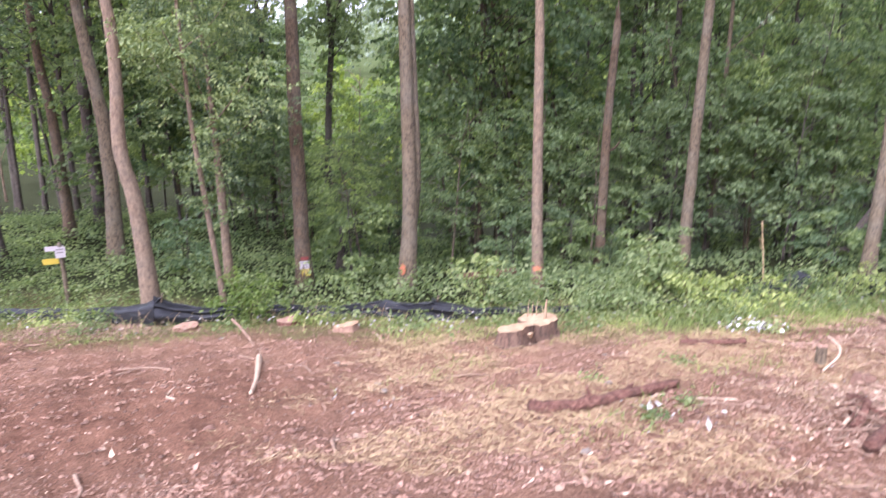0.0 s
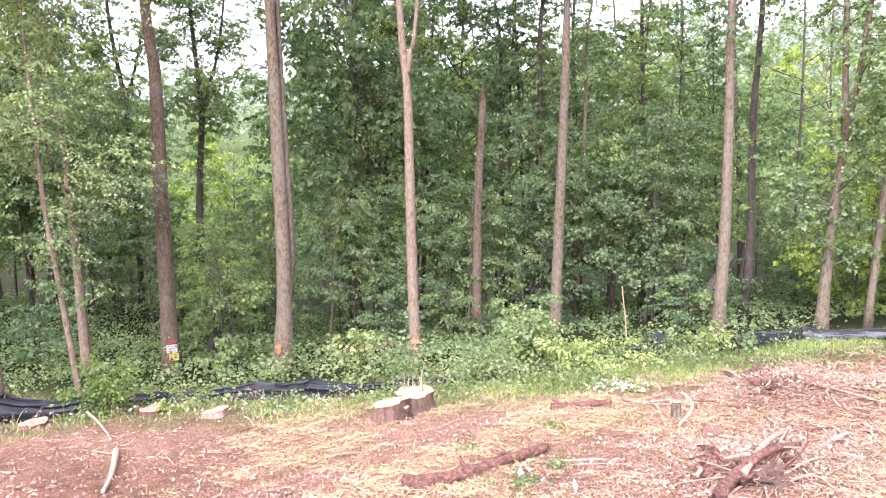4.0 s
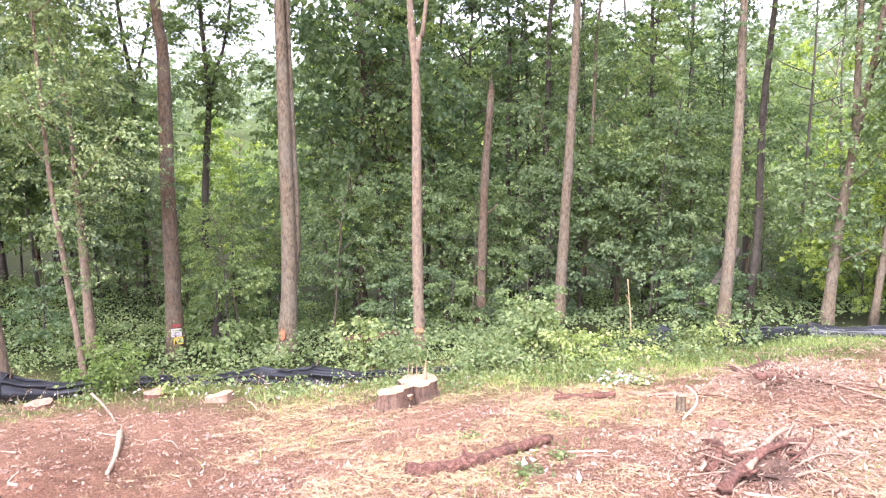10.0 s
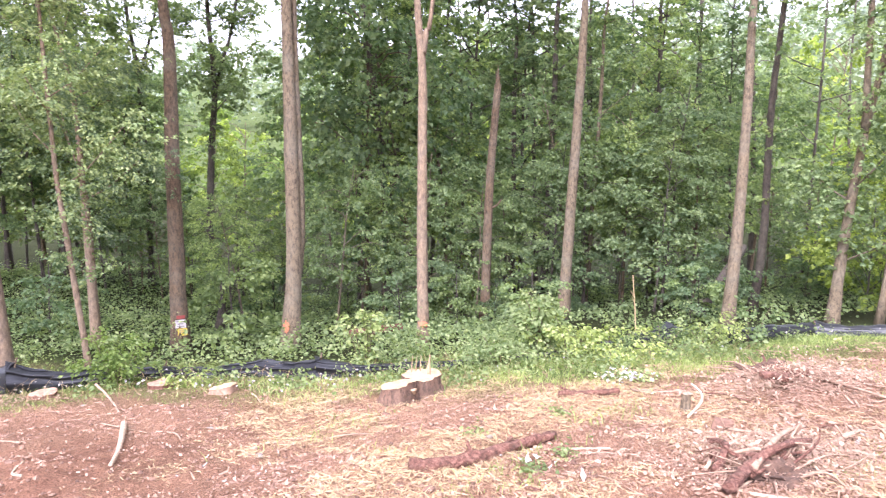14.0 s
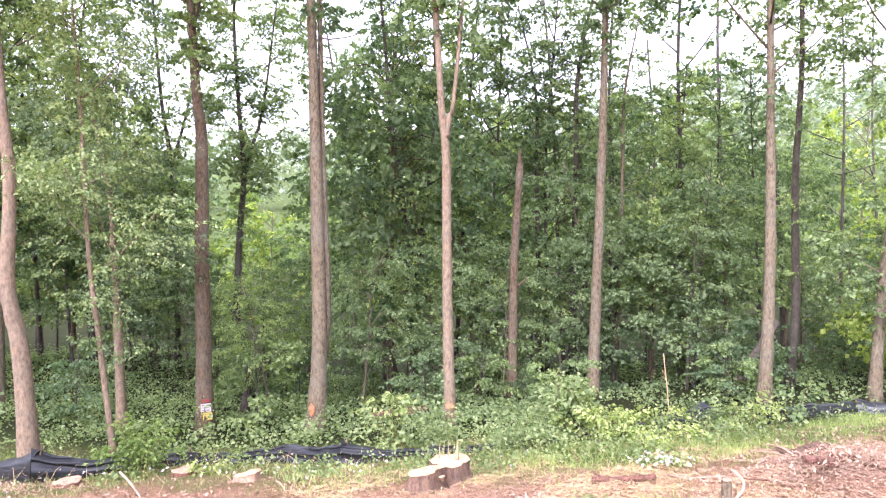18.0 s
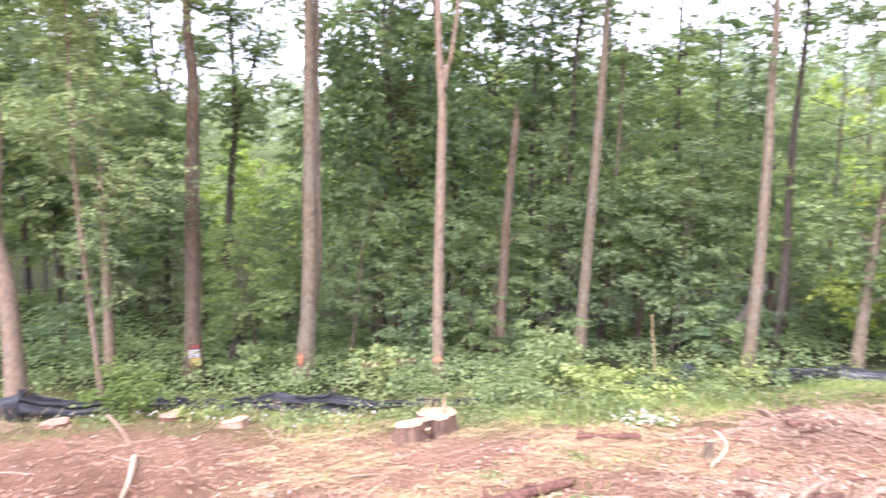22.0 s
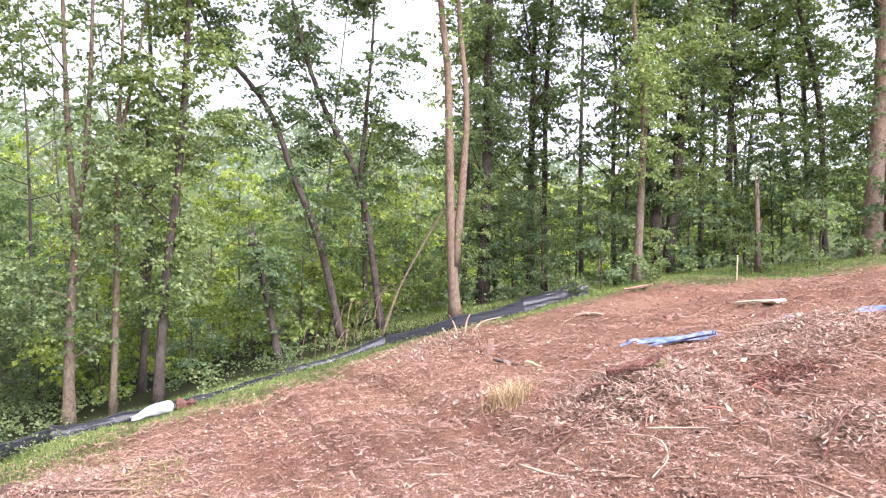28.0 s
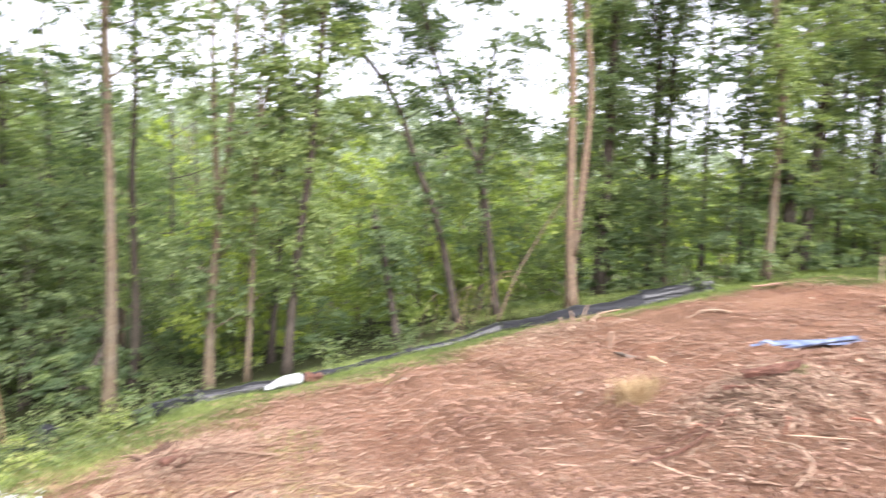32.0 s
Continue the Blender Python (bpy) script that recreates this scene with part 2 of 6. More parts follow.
def soil(nt, p):
    v = coords(nt)
    fine, coarse, patch = noise_tex(nt, v, 38, 8, 0.85), noise_tex(nt, v, 3.2, 5, 0.65), noise_tex(nt, v, 0.7, 4)
    earth = ramp(nt, coarse, [(0.3, (0.13, 0.067, 0.046)), (0.55, (0.24, 0.13, 0.088)), (0.75, (0.34, 0.198, 0.136))])
    litter = ramp(nt, fine, [(0.36, (0.16, 0.087, 0.06)), (0.5, (0.3, 0.178, 0.121)), (0.64, (0.48, 0.32, 0.225))])
    green = ramp(nt, fine, [(0.38, (0.07, 0.105, 0.032)), (0.62, (0.18, 0.24, 0.085))])
    # Very dark forest floor: shade under the trees is put into this colour.
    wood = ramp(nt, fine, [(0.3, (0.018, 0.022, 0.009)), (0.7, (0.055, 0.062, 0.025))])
    at = nt.nodes.new("ShaderNodeVertexColor")
    at.layer_name = "cover"
    sep = nt.nodes.new("ShaderNodeSeparateColor")
    nt.links.new(at.outputs["Color"], sep.inputs["Color"])
    c = mixed(nt, sep.outputs["Red"], earth, litter)
    # Soil grain, with dark crevices and bright crumbs painted in for relief shading.
    grain = ramp(nt, noise_tex(nt, v, 75, 6, 0.9), [(0.38, (0.34, 0.31, 0.3)), (0.48, (1.12, 1.11, 1.11)), (0.58, (2.0, 1.93, 1.86))])
    c = mixed(nt, 1.0, c, grain, "MULTIPLY")
    c = mixed(nt, sep.outputs["Green"], c, green)
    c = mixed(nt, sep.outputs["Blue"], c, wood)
    c = mixed(nt, 1.0, c, ramp(nt, patch, [(0.3, (0.8, 0.78, 0.77)), (0.7, (1.12, 1.1, 1.08))]), "MULTIPLY")
    nt.links.new(c, p.inputs["Base Color"])
    p.inputs["Roughness"].default_value = 0.97
    p.inputs["Specular IOR Level"].default_value = 0.08
    bump(nt, p, fine, 1.0, 0.06)


M_SOIL = material("soil_and_litter", soil)

# ---------------------------------------------------------------- small builders


def on_slope(x, y, lift, turn, tilt=(0, 0)):
    """A pose lying on the ground at (x, y), turned about the slope's own upright."""
    e = 0.15
    n = Vector((land(x - e, y) - land(x + e, y), land(x, y - e) - land(x, y + e), 2 * e)).normalized()
    return Matrix.Translation((x, y, ground_at(x, y) + lift)) @ Vector((0, 0, 1)).rotation_difference(n).to_matrix().to_4x4() @ pose(0, 0, 0, 0, 0, turn) @ pose(0, 0, 0, tilt[0], tilt[1], 0)


def part(name, mesh, mat, parent=None, label=""):
    """A mesh as one object, under a thing or a part."""
    if isinstance(mesh, bmesh.types.BMesh):
        me = bpy.data.meshes.new(name)
        mesh.to_mesh(me)
        mesh.free()
        mesh = me
    if mat and not mesh.materials:
        mesh.materials.append(mat)
    ob = new(name, mesh)
    if parent:
        ob.parent = parent
    return tagged(ob, label)


def thing(name, label, category, place=(0, 0, 0), group="", kind=""):
    ob = new(name)
    ob.location = place
    return tagged(ob, label, category, group, kind)


def raw_mesh(name, verts, faces, smooth=False):
    """A mesh from numpy arrays: verts (n, 3), faces (m, 3 or 4)."""
    me = bpy.data.meshes.new(name)
    k = faces.shape[1]
    me.vertices.add(len(verts))
    me.vertices.foreach_set("co", np.ascontiguousarray(verts, np.float32).ravel())
    me.loops.add(faces.size)
    me.loops.foreach_set("vertex_index", np.ascontiguousarray(faces, np.int32).ravel())
    me.polygons.add(len(faces))
    me.polygons.foreach_set("loop_start", np.arange(0, faces.size, k, dtype=np.int32))
    me.polygons.foreach_set("use_smooth", np.full(len(faces), smooth))
    me.update(calc_edges=True)
    me.validate()
    return me


def unit(v):
    return v / np.maximum(np.linalg.norm(v, axis=-1, keepdims=True), 1e-9)


def leaf_mesh(name, at, size, rng, flat=0.55, width=0.3, aim=None, stray=1.0, roll=0.6):
    """Leaves folded along the rib, one at each place."""
    n = len(at)
    d = unit(rng.normal(size=(n, 3)) * (stray, stray, stray * flat) + (0 if aim is None else aim))
    up = unit(rng.normal(size=(n, 3)) * roll + (0, 0, 1))
    s = unit(np.cross(d, up))
    up = np.cross(s, d)
    L = (size * rng.uniform(0.6, 1.3, n))[:, None]
    W = L * width
    tip = at + d * L - up * L * 0.18
    mid = at + d * L * 0.45
    v = np.stack([at, mid + s * W + up * W * 0.25, tip, mid - s * W + up * W * 0.25], 1).reshape(-1, 3)
    i = np.arange(n)[:, None] * 4
    f = np.concatenate([i + (0, 1, 2), i + (0, 2, 3)], 1).reshape(-1, 3)
    return raw_mesh(name, v, f)


def spray_mesh(name, at, out, rng, reach=0.7, per=24, size=0.12, width=0.46):
    """Flat, drooping sprays: leaves in two rows along a twig that sets out from each place the way it is told."""
    n = len(at)
    d = unit(out + rng.normal(size=(n, 3)) * (0.35, 0.35, 0.2))
    d = np.repeat(d, per, 0)
    L = np.repeat(reach * rng.uniform(0.55, 1.3, n), per)[:, None]
    s = rng.uniform(0, 1, (n * per, 1))
    fork = unit(np.cross(d, (0, 0, 1.0)) + 1e-6)
    bend = np.repeat(rng.normal(0, 0.35, n), per)[:, None]
    way = np.where(rng.random((n * per, 1)) < 0.5, 1.0, -1.0)
    side = fork * way * (0.05 + 0.28 * (1 - s) * rng.random((n * per, 1))) * L
    p = np.repeat(at, per, 0) + d * L * s + side + fork * bend * s * s * L - np.array((0, 0, 0.32)) * L * s * s + rng.normal(size=(n * per, 3)) * (0.02, 0.02, 0.025)
    aim = unit(d * 0.6 + fork * way * 0.8 - np.array((0, 0, 0.5)))
    return leaf_mesh(name, p, size, rng, 0.7, width, aim, 0.4, 0.75)


def boughs(rng, centres, per, spread):
    """Spray places gathered round the ends of boughs, in flat tiers."""
    c = np.repeat(centres, per, 0)
    return c + rng.normal(size=c.shape) * (spread, spread, spread * 0.38)


def blade_mesh(name, at, tall, wide, rng, lean=0.5):
    """Grass blades: two triangles each, bent over at the tip."""
    n = len(at)
    h = (tall * rng.uniform(0.4, 1.25, n))[:, None]
    a = rng.uniform(0, 6.283, n)
    s = np.stack([np.cos(a), np.sin(a), 0 * a], 1) * wide
    b = rng.normal(size=(n, 3)) * (1, 1, 0) * lean
    mid, tip = at + (0, 0, 1) * h * 0.6 + b * h * 0.3, at + (0, 0, 1) * h + b * h
    v = np.stack([at - s, at + s, mid + s * 0.8, mid - s * 0.8, tip], 1).reshape(-1, 3)
    i = np.arange(n)[:, None] * 5
    f = np.concatenate([i + (0, 1, 2), i + (0, 2, 3), i + (3, 2, 4)], 1).reshape(-1, 3)
    return raw_mesh(name, v, f)


def sliver_mesh(name, at, length, wide, rng, tilt=0.25):
    """Thin three-sided twigs lying about, short ones many and long ones few, each bent once."""
    n = len(at)
    L = (length * 0.42 * np.minimum(rng.random(n) ** -0.5, 3.2))[:, None]
    W = (wide * rng.uniform(0.5, 1.6, n))[:, None] * np.clip(L / 0.12, 0.7, 1.5)
    a = rng.uniform(0, 6.283, n)
    b = a + rng.normal(0, 0.4, n)
    d = unit(np.stack([np.cos(a), np.sin(a), rng.normal(0, tilt, n)], 1))
    e = unit(np.stack([np.cos(b), np.sin(b), rng.normal(0, tilt, n)], 1))
    s = unit(np.cross(d, (0, 0, 1)))
    u = np.cross(s, d)
    o = [s, -0.5 * s + 0.87 * u, -0.5 * s - 0.87 * u]
    v = np.stack([at - d * L / 2 + k * W for k in o] + [at + k * W for k in o] + [at + e * L / 2 + k * W * 0.5 for k in o], 1).reshape(-1, 3)
    i = np.arange(n)[:, None] * 9
    f = np.concatenate([i + np.array(q) + r for r in (0, 3) for q in ((0, 1, 4, 3), (1, 2, 5, 4), (2, 0, 3, 5))], 1).reshape(-1, 4)
    return raw_mesh(name, v, f)


def fibre_mesh(name, at, length, wide, rng, tilt=0.2):
    """Bent, frayed ribbons: straw, bark fibre, shredded wood."""
    n = len(at)
    L = (length * rng.uniform(0.25, 1.6, n))[:, None]
    W = (wide * rng.uniform(0.5, 1.7, n))[:, None]
    a = rng.uniform(0, 6.283, n)
    b = a + rng.normal(0, 0.55, n)
    d = unit(np.stack([np.cos(a), np.sin(a), rng.normal(0, tilt, n)], 1))
    e = unit(np.stack([np.cos(b), np.sin(b), rng.normal(0, tilt, n) - d[:, 2]], 1))
    s = unit(np.cross(d, rng.normal(size=(n, 3)) * 0.5 + (0, 0, 1)))
    p, q = at - d * L / 2, at + e * L / 2
    v = np.stack([p - s * W * 0.5, p + s * W * 0.5, at + s * W, at - s * W, q], 1).reshape(-1, 3)
    i = np.arange(n)[:, None] * 5
    f = np.concatenate([i + (0, 1, 2), i + (0, 2, 3), i + (3, 2, 4)], 1).reshape(-1, 3)
    return raw_mesh(name, v, f)


def flake_mesh(name, at, size, rng, tilt=0.4):
    """Ragged flakes of bark, wood and dead leaf, curled along their length."""
    n = len(at)
    a = rng.uniform(0, 6.283, n)
    up = unit(rng.normal(size=(n, 3)) * tilt + (0, 0, 1))
    d = unit(np.cross(up, np.stack([np.cos(a), np.sin(a), 0 * a], 1)))
    s = np.cross(up, d)
    L = (size * np.minimum(0.45 * rng.random(n) ** -0.45, 2.2))[:, None]
    W = L * rng.uniform(0.15, 0.65, (n, 1))
    c = rng.uniform(0.5, 1.2, (4, n, 1))
    curl = rng.uniform(-0.1, 0.45, (2, n, 1))
    v = np.stack([at + d * L * c[0] + up * L * curl[0], at + s * W * c[1] + d * L * (c[3] - 0.85) * 0.5, at - d * L * c[2] + up * L * curl[1], at - s * W * c[3] - d * L * (c[1] - 0.85) * 0.5], 1).reshape(-1, 3)
    i = np.arange(n)[:, None] * 4
    f = np.concatenate([i + (0, 1, 3), i + (1, 2, 3)], 1).reshape(-1, 3)
    return raw_mesh(name, v, f)


def spline(pts, per=5):
    """Catmull-Rom through the points."""
    p = np.array(pts, float)
    p = np.concatenate([[2 * p[0] - p[1]], p, [2 * p[-1] - p[-2]]])
    out = []
    for k in range(1, len(p) - 2):
        for t in np.linspace(0, 1, per, endpoint=False):
            a, b, c, d = p[k - 1 : k + 3]
            out.append(0.5 * (2 * b + (c - a) * t + (2 * a - 5 * b + 4 * c - d) * t * t + (3 * b - a - 3 * c + d) * t**3))
    return np.array(out + [p[-2]])


def tube(name, pts, r0, r1, segs=9, per=5, rough=0.05, flare=0.0, seed=0, caps=True):
    """A tapered, slightly knobbly limb along the points."""
    rng = np.random.default_rng(seed)
    c = spline(pts, per)
    n = len(c)
    t = np.linspace(0, 1, n)
    rad = r0 + (r1 - r0) * t
    if flare:
        rad = rad * (1 + flare * np.exp(-np.linalg.norm(c - c[0], axis=1) / (3 * r0)))
    tan = unit(np.gradient(c, axis=0))
    ref = np.array((1.0, 0.03, 0.02)) if abs(tan[:, 0]).mean() < 0.8 else np.array((0.02, 1.0, 0.03))
    s = unit(np.cross(tan, ref))
    u = np.cross(s, tan)
    a = np.linspace(0, 2 * np.pi, segs, endpoint=False)
    wob = 1 + rough * rng.normal(size=(n, segs))
    v = c[:, None] + (rad[:, None] * wob)[..., None] * (np.cos(a)[None, :, None] * s[:, None] + np.sin(a)[None, :, None] * u[:, None])
    v = v.reshape(-1, 3)
    i, j = np.meshgrid(np.arange(n - 1), np.arange(segs), indexing="ij")
    k = (j + 1) % segs
    f = np.stack([i * segs + j, i * segs + k, (i + 1) * segs + k, (i + 1) * segs + j], -1).reshape(-1, 4)
    if caps:
        v = np.concatenate([v, c[[0, -1]]])
        q = np.arange(segs)
        q2 = (q + 1) % segs
        e0, e1, b = n * segs, n * segs + 1, (n - 1) * segs
        f = np.concatenate([f, np.stack([q2, q, q * 0 + e0, q * 0 + e0], -1), np.stack([b + q, b + q2, q * 0 + e1, q * 0 + e1], -1)])
        me = bpy.data.meshes.new(name)
        me.from_pydata(v.tolist(), [], [tuple(dict.fromkeys(x)) for x in f.tolist()])
        me.polygons.foreach_set("use_smooth", [True] * len(me.polygons))
        return me
    return raw_mesh(name, v, f, True)

# ---------------------------------------------------------------- terrain


def fence_y(x):
    """The silt fence's line, which follows the foot of the clearing."""
    return np.interp(x, [-30, -9, -7.5, -6.05, -5.3, -4.5, -2.9, -1.97, 0.3, 3.4, 5.2, 6.1, 6.8, 8.2, 10.1, 12.3, 12.9, 13.6, 15, 18, 30], [12, 10.0, 9.8, 9.05, 9.5, 10.0, 9.67, 9.25, 9.9, 10.6, 11.2, 11.6, 11.2, 10.7, 10.5, 9.5, 8.1, 6.8, 5.8, 5.0, 4.0])


def smooth_step(a, b, v):
    t = np.clip((v - a) / (b - a), 0, 1)
    return t * t * (3 - 2 * t)


def wave(x, y, s, k):
    """A cheap sum of sines, for rolling ground."""
    return (np.sin(x * 1.7 / s + k) * np.cos(y * 1.3 / s - 2 * k) + 0.6 * np.sin(x * 3.1 / s - y * 2.3 / s + 3 * k) + 0.35 * np.cos(x * 5.3 / s + y * 6.1 / s + k)) / 1.95


def land(x, y):
    """Height of the ground."""
    x, y = np.asarray(x, float), np.asarray(y, float)
    r = np.hypot(x, y)
    xs = np.where(x > 14, 14 + 3.2 * (1 - np.exp(-(np.maximum(x, 14) - 14) / 3.2)) - 0.5 * np.maximum(x - 18, 0) * smooth_step(18, 24, x), np.maximum(x, -16))
    xs = np.maximum(xs, -60)
    z = -1.6 + 0.065 * xs - 0.2 * np.clip(y, -3, 34) - 0.05 * np.clip(y - 34, 0, 60)
    back = smooth_step(0.5, 8, y - fence_y(x))
    z = z + 0.5 * smooth_step(-4, -9, x) * smooth_step(-0.5, 3, y - fence_y(x)) + 1.3 * smooth_step(-7, -14, x) * back
    z = z + 0.3 * smooth_step(10.5, 15, x) * smooth_step(2, 5, y)
    inside = smooth_step(-0.6, -1.8, y - fence_y(x))
    z = z + inside * (1 + 0.95 * smooth_step(3.5, 6, x)) * (0.05 * wave(x, y, 1.1, 0.4) + 0.035 * wave(x, y, 0.43, 1.9) + 0.028 * wave(x, y, 0.17, 3.3) + 0.018 * wave(x, y, 0.085, 1.1)) * smooth_step(0.5, 3, r)
    z = z + 0.14 * np.exp(-(((x + 3.4) / 1.6) ** 2) - ((y - 4.6) / 0.9) ** 2)
    z = z + 0.22 * np.exp(-(((x - 3.6) / 1.5) ** 2) - ((y - 6.6) / 1.2) ** 2)
    z = z + 0.20 * np.exp(-(((x - 6.5) / 0.9) ** 2) - ((y - 1.9) / 0.8) ** 2)
    far = smooth_step(60, 330, r)
    az = np.degrees(np.arctan2(x, y))
    ridge = np.interp(az, [-180, -40, -14, 0, 20, 45, 75, 110, 180], [10, 28, 27, 32, 48, 48, 28, 10, 10])
    z = z + far * ridge + 3 * wave(x, y, 40, 0.7) * far
    return np.where(r > 600, z - (r - 600) * 0.05, z)


def ground_at(x, y):
    return float(land(x, y))


def build_ground():
    az = np.concatenate([np.arange(-75, 115, 0.4), np.arange(115, 285, 5)])
    ring = [0.3]
    while ring[-1] < 1600:
        ring.append(ring[-1] * (1.25 if ring[-1] < 2 else 1.019 if ring[-1] < 28 else 1.06))
    R, A = np.meshgrid(ring, np.radians(az), indexing="ij")
    x, y = R * np.sin(A), R * np.cos(A)
    z = land(x, y)
    v = np.concatenate([[(0, 0, ground_at(0, 0))], np.stack([x, y, z], -1).reshape(-1, 3)])
    n, m = R.shape
    i, j = np.meshgrid(np.arange(n - 1), np.arange(m), indexing="ij")
    k = (j + 1) % m
    f = 1 + np.stack([i * m + j, (i + 1) * m + j, (i + 1) * m + k, i * m + k], -1).reshape(-1, 4)
    hub = np.arange(m)
    hub = np.stack([0 * hub, 1 + hub, 1 + (hub + 1) % m, 1 + (hub + 1) % m], 1)
    hub = hub[:, [0, 2, 1]]
    me = bpy.data.meshes.new("ground")
    me.from_pydata(v.tolist(), [], [tuple(q) for q in f[:, ::-1].tolist()] + [tuple(q) for q in hub.tolist()])
    me.polygons.foreach_set("use_smooth", [True] * len(me.polygons))
    cover = me.color_attributes.new("cover", "FLOAT_COLOR", "POINT")
    X, Y = v[:, 0], v[:, 1]
    d = Y - fence_y(X)
    red = np.clip(0.62 + 0.25 * smooth_step(-2.5, -1, X) * smooth_step(5, 3.5, X) + 0.7 * wave(X, Y, 1.3, 0.9) + 0.3 * wave(X, Y, 0.35, 0.2), 0, 1)
    red *= 1 - 0.95 * np.exp(-(((X + 3.4) / 1.9) ** 2) - ((Y - 4.6) / 1.3) ** 4)
    wide = np.interp(X, [-9, -3, 1, 3, 5, 8, 20], [2.6, 2.3, 2.9, 3.2, 2.9, 2.7, 0.6])
    green = smooth_step(-1.0, -0.3, d / wide + 0.18 * wave(X, Y, 0.7, 0.3))
    bare = smooth_step(1.1, -0.5, X + 0.3 * wave(X, Y, 0.5, 0.8)) * smooth_step(2, 1, d)
    green *= 1 - bare * (0.5 - 0.4 * smooth_step(-0.3, 0.5, wave(X, Y, 0.45, 1.7)))
    # Mask of the forest floor that gets the painted tree shade.
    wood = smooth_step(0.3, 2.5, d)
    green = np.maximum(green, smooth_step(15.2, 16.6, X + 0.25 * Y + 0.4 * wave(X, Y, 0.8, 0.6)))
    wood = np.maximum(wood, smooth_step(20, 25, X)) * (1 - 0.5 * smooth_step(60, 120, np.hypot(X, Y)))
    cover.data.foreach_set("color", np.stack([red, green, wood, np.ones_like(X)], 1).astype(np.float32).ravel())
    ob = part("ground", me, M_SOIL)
    tagged(ob, "bare reddish earth strewn with chips and straw", "ground", kind="structure")


build_ground()

# ---------------------------------------------------------------- trees


TALL = 0


def tall_tree(pts, r, label, mat, top=11.0, crown=None, forks=(), leaf=None, size=0.15, seed=None, twigs=0, name="tree"):
    """A forest tree: trunk through the points (the first on the ground), carried on up to its top; forks are (points, radius);
    crown is (height of its middle over the last point, half-width, half-height, sprays)."""
    global TALL
    TALL += 1
    rng = np.random.default_rng(seed or 100 + TALL)
    p = np.array(pts, float)
    base = np.array([p[0, 0], p[0, 1], ground_at(p[0, 0], p[0, 1]) - 0.08])
    p[0] = base
    t = thing(name, label, "tree", base, "trees of the wood edge")
    way = (p[-1] - p[-2]) / max(p[-1, 2] - p[-2, 2], 0.3)
    if top > 0 and len(forks) < 2:
        w = way * (0.5, 0.5, 0) + (0, 0, 1)
        p = np.concatenate([p, [p[-1] + w * top * 0.5, p[-1] + w * top + rng.normal(size=3) * (0.4, 0.4, 0)]])
    part("trunk", tube("trunk", p - base, r * 1.08, r * (0.25 if top > 0 and len(forks) < 2 else 0.7), 11, 6, 0.035, 0.45, TALL), mat, t)
    for f, fr in forks:
        f = np.array(f, float)
        w = (f[-1] - f[-2]) / max(f[-1, 2] - f[-2, 2], 0.3) * (0.5, 0.5, 0) + (0, 0, 1)
        if top > 0:
            f = np.concatenate([f, [f[-1] + w * top * 0.6]])
        part("limb", tube("limb", f - base, fr, fr * 0.3, 8, 5, 0.04, 0, TALL), mat, t)
    if top == 0:
        crown_end, jag = p[-1] - base, rng.normal(size=(3, 2)) * 0.35 * r
        for k, (jx, jy) in enumerate(jag):
            e = crown_end + (jx, jy, 0)
            part("broken_top", tube("broken_top", [e - (0, 0, 0.3), e, e + (jx, jy, 0.18 + 0.12 * k)], r * 0.45, r * 0.08, 6, 3, 0.15, 0, TALL + k), mat, t)
        m = (p[0] + p[-1]) / 2 - base
        part("stub", tube("stub", [m, m + (r * 1.2, -r * 0.6, 0.08), m + (r * 2.2, -r, 0.24)], r * 0.3, r * 0.14, 6, 3, 0.1), mat, t)
    if crown:
        up, wide, high, n = crown
        slim = 0.66 if base[0] > 6 else 1.0
        wide = wide * slim
        mid = np.array([p[-1, 0], p[-1, 1], pts[-1][2] + up])
        ax = np.concatenate([spline(p, 8)] + [spline(np.concatenate([f, [np.array(f[-1]) + (0, 0, 0.6 * top)]]), 8) for f, fr in forks])
        count = max(7, int(high * 2.4))
        c, out = [], []
        lo = max(mid[2] - high, p[1, 2] * 0.5 + base[2] * 0.5)
        hi = min(mid[2] + high, max(lo + 1.5, 0.42 * math.hypot(base[0], base[1]) + 0.8))
        n = int(n * (0.95 if base[0] > 6 else 0.7))
        for k in range(count):
            s = (k + rng.random()) / count
            a = ax[np.argmin(abs(ax[:, 2] - (lo + (hi - lo) * s)) + 0.3 * rng.random(len(ax)))]
            ang = 2.4 * k + rng.normal() * 0.5
            L = wide * rng.uniform(0.5, 1.25) * (1.1 - 0.5 * s)
            rise = L * rng.uniform(0.4, 1.3)
            side = np.array((math.cos(ang), math.sin(ang), 0))
            m, q = a + side * L * 0.45 + (0, 0, rise * 0.35), a + side * L + (0, 0, rise)
            part("limb", tube("limb", [a - base, m - base, q - base], min(max(r * 0.2, 0.014), 0.03), 0.007, 5, 3, 0.04, 0, TALL + k), mat, t)
            h = np.where(rng.random((max(2, n // count), 1)) < 0.62, 0.98, 0.5) + rng.normal(size=(max(2, n // count), 1)) * 0.07
            at = a + side * L * h + np.array((0, 0, 1)) * rise * h**1.3
            c.append(at + rng.normal(size=at.shape) * (0.3 * slim, 0.3 * slim, 0.2))
            out.append(side * 0.6 + rng.normal(size=at.shape) * (0.7, 0.7, 0.15))
        # leaves close along the trunk
        near = ax[(ax[:, 2] > lo - 0.5) & (ax[:, 2] < hi)]
        if len(near):
            at = near[rng.integers(0, len(near), n // 3)] + rng.normal(size=(n // 3, 3)) * (0.22, 0.22, 0.3)
            c.append(at)
